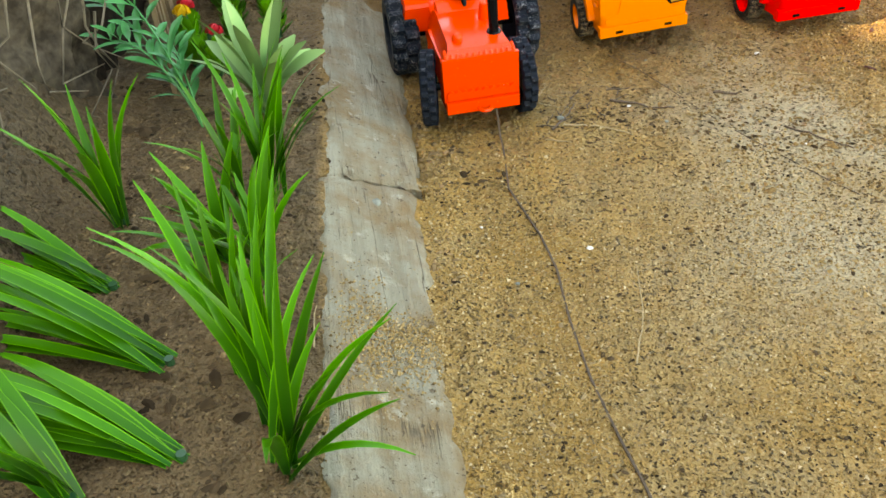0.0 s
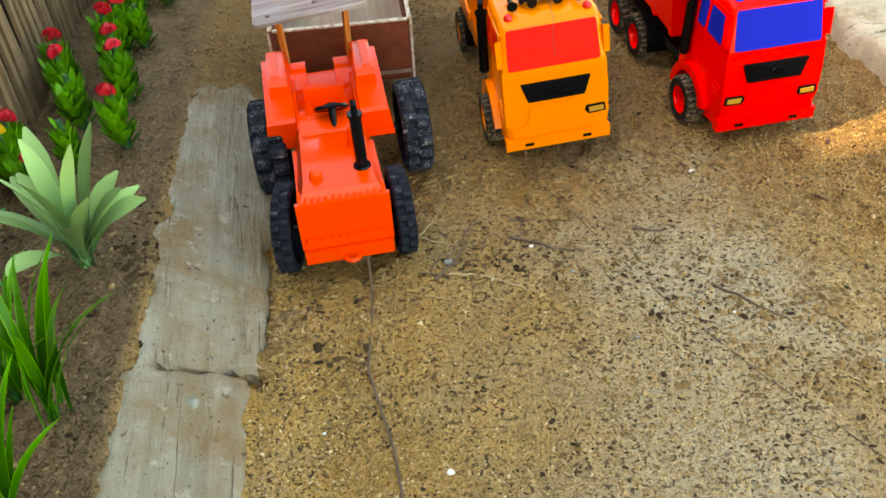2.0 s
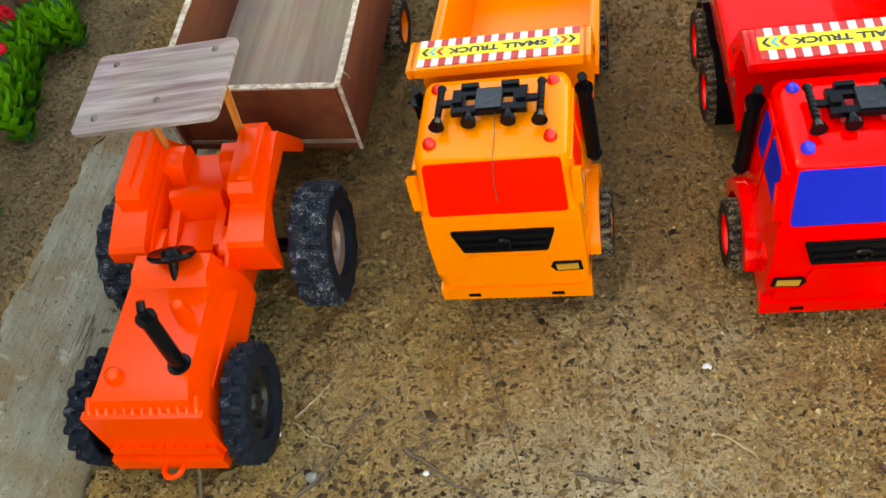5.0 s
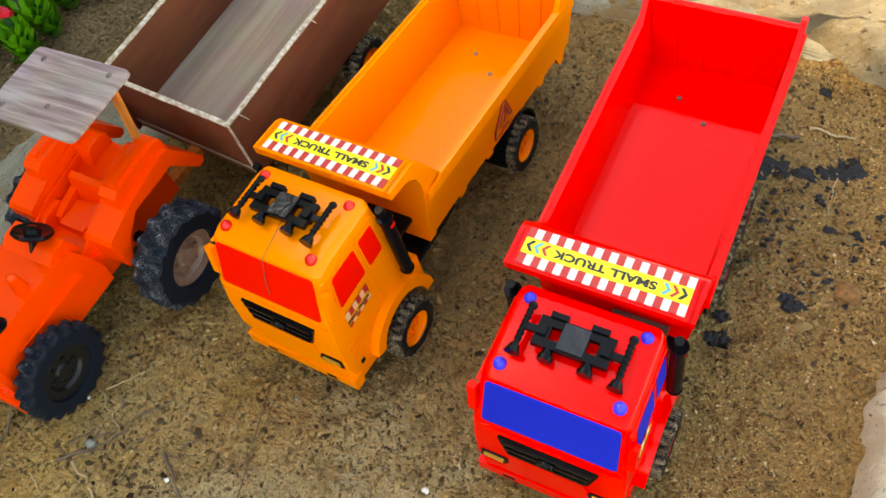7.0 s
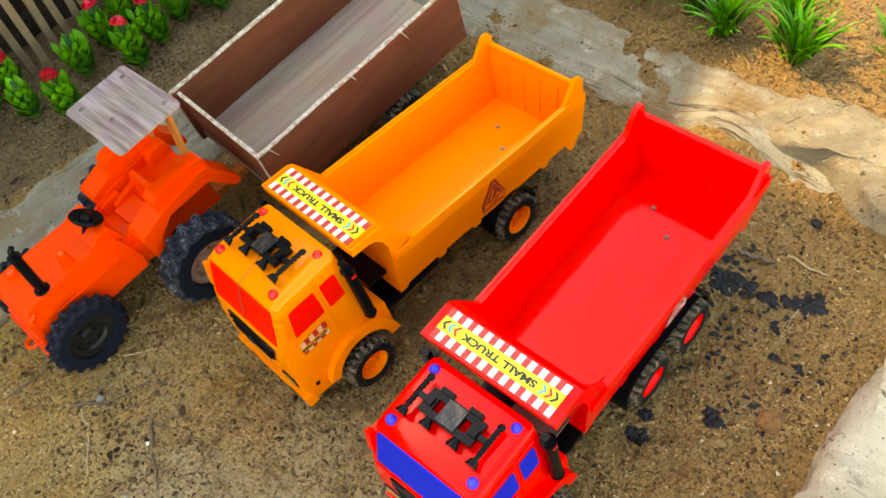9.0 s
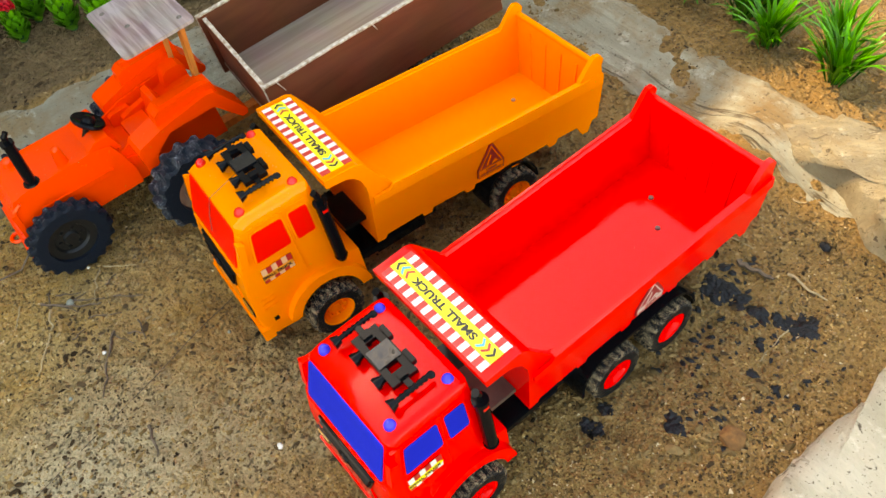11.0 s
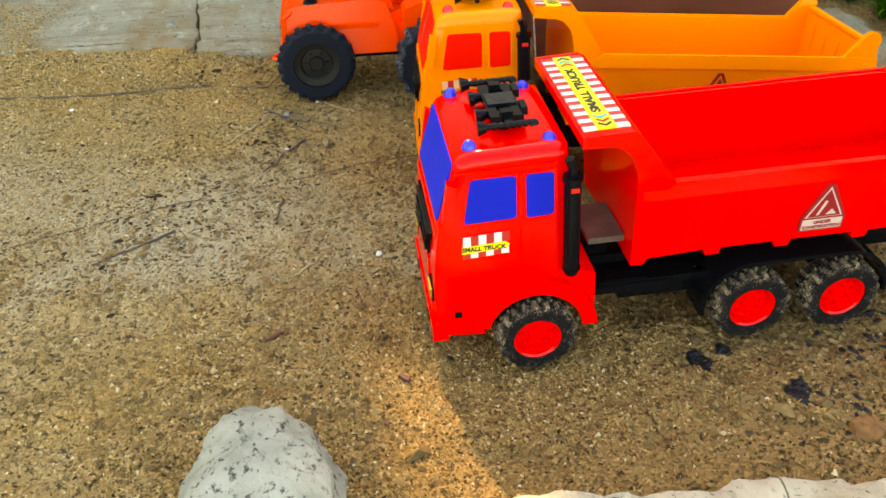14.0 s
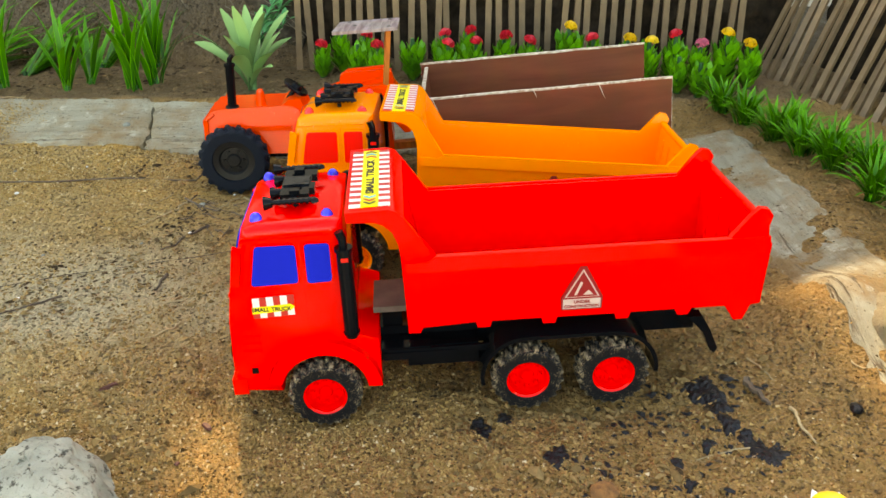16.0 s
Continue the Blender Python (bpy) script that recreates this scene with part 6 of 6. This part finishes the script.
for i, (n, size, reg) in enumerate(((60, 0.0015, ((-0.066, -0.048), (0.486, 0.506))), (90, 0.0011, ((0.085, 0.17), (0.575, 0.635))), (60, 0.0011, ((0.14, 0.28), (0.53, 0.60))), (70, 0.0012, ((-0.10, -0.075), (0.55, 0.80))), (30, 0.0012, ((0.01, 0.055), (0.50, 0.56))))):
    scatter("bark_crumbs", n, size, M_DARK, 40 + i, "loose clump of dark bark crumbs", reg, 0.6)
scatter("leaf_litter", 260, 0.0019, M_DARK, 58, "dark bits of dead leaf lying in the garden bed", ((-0.24, -0.05), (0.22, 0.62)), 0.35)
scatter("tar_crumbs", 150, 0.0013, M_TAR, 60, "black crumbs of tar splashed over the soil", ((0.30, 0.40), (0.90, 1.0)), 0.5)


M_CLAY = mat("soil_crumb", (0.30, 0.19, 0.09), 0.9, spec=0.1, island=0.4, var=0.3, scale=300)
scatter("soil_crumbs", 1400, 0.0010, M_CLAY, 71, "brown soil crumbs strewn on the kerb and garden bed", ((-0.19, 0.02), (0.30, 0.98)), 0.6)
M_LUMP = mat("soil_lump", (0.245, 0.152, 0.062), 0.95, spec=0.08, island=0.45, var=0.3, scale=300)
scatter("soil_lumps", 6500, 0.00100, M_LUMP, 83, "small brown lumps of soil strewn over the sand", ((-0.02, 0.44), (0.46, 1.02)), 0.95)


def twig(pts, r, m, label, name="twig"):
    bm = B()
    rnd = random.Random(int(1e4 * pts[0][0]) + 7)
    P = []
    for (x0, y0), (x1, y1) in zip(pts, pts[1:]):
        for k in range(5):
            f = k / 5
            x, y = x0 + (x1 - x0) * f, y0 + (y1 - y0) * f
            P.append((x + rnd.gauss(0, 0.0006), y + rnd.gauss(0, 0.0006), on_land(x, y) + r * 1.0))
    P.append((*pts[-1], on_land(*pts[-1]) + r))
    path_tube(bm, P, r, 5, 0.5)
    return tagged(part(name, bm, m), label, "twig")


def pebble(x, y, s, m, seed, label, name="pebble", cat="pebble", fl=0.6):
    bm = B()
    bmesh.ops.create_icosphere(bm, subdivisions=2, radius=1)
    sd = Vector((seed, seed * 2, 0))
    z = on_land(x, y)
    warp(bm, lambda a, b, c: ((a * 1.2 * (1 + 0.35 * noise.noise(Vector((a, b, c)) * 1.3 + sd))) * s + x, b * s * (1 + 0.35 * noise.noise(Vector((a, b, c)) * 1.6 + sd)) + y, c * s * fl + z + s * fl * 0.4))
    return tagged(part(name, bm, m, angle=50), label, cat)


M_WPEB = mat("white_pebble", (0.75, 0.72, 0.66), 0.6, var=0.2, scale=300)
M_GPEB = mat("grey_green_pebble", (0.24, 0.25, 0.20), 0.8, var=0.4, scale=300)
M_CLOD = mat("clay_clod", (0.26, 0.115, 0.03), 0.9, var=0.5, scale=250, bump=0.6, bscale=400)
M_RPEB = mat("red_brown_stone", (0.105, 0.028, 0.016), 0.7, var=0.4, scale=300)
pebble(0.274, 0.687, 0.0019, M_WPEB, 1, "small white pebble on the sand")
pebble(0.104, 0.429, 0.0018, M_WPEB, 2, "small white pebble on the sand")
pebble(-0.032, 0.461, 0.0042, M_GPEB, 3, "grey-green pebble on the concrete kerb")
pebble(-0.032, 0.495, 0.0034, M_GPEB, 4, "grey-green pebble on the concrete kerb")
def chip(x, y, ln, w, turn, label):
    """A flat splintered flake."""
    bm = B()
    rnd = random.Random(int(x * 1000))
    rim = [(ln * math.cos(a) * rnd.uniform(0.8, 1.1), w * math.sin(a) * rnd.uniform(0.7, 1.2)) for a in np.linspace(0, 2 * math.pi, 11)[:-1]]
    low, high = ([bm.verts.new((px * f, py * f, z + rnd.uniform(-0.0003, 0.0003))) for px, py in rim] for z, f in ((-0.0004, 1.0), (0.0013, 0.8)))
    bm.faces.new(high)
    for k in range(10):
        bm.faces.new((low[k], low[(k + 1) % 10], high[(k + 1) % 10], high[k]))
    t = Matrix.Translation((x, y, on_land(x, y) + 0.0005)) @ Matrix.Rotation(radians(turn), 4, "Z")
    warp(bm, lambda a, b, c: t @ Vector((a, b, c)))
    return tagged(part("chip", bm, M_RPEB), label, "chip")


chip(0.378, 0.715, 0.0042, 0.0017, 60, "flat dark red-brown chip on the sand")
chip(0.3525, 0.6475, 0.0060, 0.0012, -45, "narrow dark red-brown bark chip on the sand")
pebble(0.397, 0.916, 0.0068, M_CLOD, 9, "orange-brown clod of clay on the soil", "clod", "clod", 0.45)
pebble(0.100, 0.592, 0.0028, M_GPEB, 6, "grey pebble by the twigs")
pebble(0.322, 1.042, 0.0036, M_TAR, 8, "black lump of tar on the soil", "tar_lump", "tar")


def tar_patch(x, y, s, seed):
    """A thin ragged patch, pitted and broken at its rim."""
    bm = B()
    n, rows, prev = 56, 12, None
    top = bm.verts.new((x, y, on_land(x, y) + 0.0014))
    for r in range(1, rows + 1):
        f = r / rows
        ring = []
        for k in range(n):
            a = 2 * math.pi * k / n
            c, d = math.cos(a), math.sin(a)
            lobe = 1 + 0.7 * noise.noise(Vector((c * 0.9, d * 0.9, seed * 3.7))) + 0.28 * noise.noise(Vector((c * 3.2, d * 3.2, seed * 1.3))) + 0.22 * f * noise.noise(Vector((c * 9, d * 9, seed)))
            px, py = x + s * f * lobe * c * 1.15, y + s * f * lobe * d * 0.85
            ring.append(bm.verts.new((px, py, on_land(px, py) + (0.0014 + 0.0011 * noise.noise(Vector((px * 420, py * 420, seed)))) * (1 - f ** 4) - 0.0008 * f ** 3)))
        for k in range(n):
            if prev is None:
                bm.faces.new((top, ring[k], ring[(k + 1) % n]))
            else:
                bm.faces.new((prev[k], ring[k], ring[(k + 1) % n], prev[(k + 1) % n]))
        prev = ring
    return tagged(part("tar_patch", bm, M_TAR, angle=70), "shiny black patch of tar pressed into the soil", "tar")


for i, (x, y, s) in enumerate(((0.352, 0.853, 0.008), (0.346, 0.865, 0.005), (0.374, 0.893, 0.008), (0.312, 0.968, 0.011), (0.324, 0.974, 0.008), (0.340, 0.977, 0.007), (0.361, 0.993, 0.012), (0.350, 0.985, 0.006), (0.357, 0.965, 0.004), (0.385, 0.955, 0.004))):
    tar_patch(x, y, s, 20 + i)
for i, (pts, r) in enumerate(((((0.10, 0.58), (0.125, 0.575), (0.15, 0.562)), 0.0009), (((0.092, 0.574), (0.104, 0.594), (0.112, 0.612)), 0.0010), (((0.140, 0.615), (0.165, 0.605), (0.188, 0.598)), 0.0011),
        (((-0.05, 0.512), (-0.03, 0.508), (-0.01, 0.500), (0.0, 0.497)), 0.0011), (((0.222, 0.620), (0.244, 0.620)), 0.0012), (((0.110, 0.62), (0.120, 0.640)), 0.0007),
        (((0.30, 0.645), (0.285, 0.652), (0.276, 0.655)), 0.0007), (((0.262, 0.565), (0.285, 0.545), (0.30, 0.53)), 0.0008), (((0.304, 0.990), (0.314, 0.994), (0.326, 0.999)), 0.0022), (((0.328, 1.010), (0.340, 1.011), (0.354, 1.016)), 0.0011))):
    twig(pts, r, M_TWIG if i % 3 else M_STRAW, "thin dry twig lying on the sand")
for i, pts in enumerate((((0.080, 0.620), (0.092, 0.642)), ((0.079, 0.618), (0.095, 0.612), (0.112, 0.606)), ((0.085, 0.560), (0.105, 0.554)), ((0.284, 1.047), (0.290, 1.054)), ((0.118, 0.33), (0.128, 0.37), (0.130, 0.41)), ((-0.05, 0.315), (-0.052, 0.345)), ((0.355, 0.99), (0.365, 0.96)), ((0.28, 0.995), (0.30, 1.005)), ((0.25, 0.645), (0.262, 0.63)))):
    twig(pts, 0.0006, M_STRAW, "pale dry straw lying on the sand", "straw")
_r = random.Random(31)
for _i in range(11):
    x, y, a, ln = _r.uniform(0.088, 0.150), _r.uniform(0.578, 0.632), _r.uniform(0, math.pi), _r.uniform(0.008, 0.022)
    twig(((x, y), (x + ln * math.cos(a), y + ln * math.sin(a))), 0.0006, M_TWIG, "short dry twig in a clump of litter")
for _i in range(18):
    pebble(_r.uniform(0.02, 0.42), _r.uniform(0.32, 0.72), _r.uniform(0.0008, 0.0014), (M_WPEB, M_GPEB, M_RPEB, M_GPEB)[_i % 4], 40 + _i, ("tiny white pebble on the sand", "tiny grey pebble on the sand", "tiny red-brown pebble on the sand", "tiny grey pebble on the sand")[_i % 4])

# thread from the tractor's hook along the sand
bm = B()
pts = [(0.0495, 0.583, 0.021), (0.051, 0.578, 0.012), (0.0525, 0.566, on_land(0.0525, 0.566) + 0.001)]
for x, y in ((0.0543, 0.5466), (0.056, 0.499), (0.0745, 0.4435), (0.0818, 0.4094), (0.0855, 0.3645), (0.0924, 0.321), (0.1019, 0.2798), (0.1092, 0.2533), (0.118, 0.215), (0.125, 0.17)):
    pts.append((x, y, on_land(x, y) + 0.0008))
path_tube(bm, pts, 0.0008, 5)
tagged(part("thread", bm, M_TWIG), "dark thread tied to the tractor's hook", "thread")

# thread tied to the rack of the orange-yellow truck, and its loose end on the sand
bm = B()
path_tube(bm, [YELLOW @ Vector(p) for p in ((0.003, -0.002, 0.1150), (0.0027, -0.0150, 0.1105), (0.0018, -0.0245, 0.1065), (0.0005, -0.0285, 0.0940), (0.001, -0.0312, 0.0840))], 0.0002, 5)
tagged(part("thread", bm, M_TWIG), "thin dark thread tied to the truck's roof rack", "thread")
bm = B()
path_tube(bm, [(x, y, on_land(x, y) + 0.0008) for x, y in ((0.136, 0.735), (0.150, 0.700), (0.170, 0.665), (0.190, 0.630), (0.205, 0.600), (0.232, 0.552), (0.272, 0.492), (0.330, 0.420), (0.40, 0.33))], 0.0003, 5)
tagged(part("thread", bm, M_TWIG), "loose dark thread lying on the sand", "thread")

# toy flower on the slab
T = thing("toy_flower", Matrix.Translation((0.434, 1.000, 0.030)), "yellow ball with white petals lying on the slab", "flower")
bm = B()
bmesh.ops.create_icosphere(bm, subdivisions=3, radius=0.0085)
warp(bm, lambda x, y, z: (x, y, z * 0.85 + 0.006))
part("centre", bm, M_FYEL, T)
bm = B()
for k in range(7):
    blade(bm, (0, 0, 0.003), 2 * math.pi * k / 7, 1.2, 0.0125, 0.004, 0.2, random.Random(k), 5, -0.2)
part("petals", bm, M_WHITE, T, angle=80)
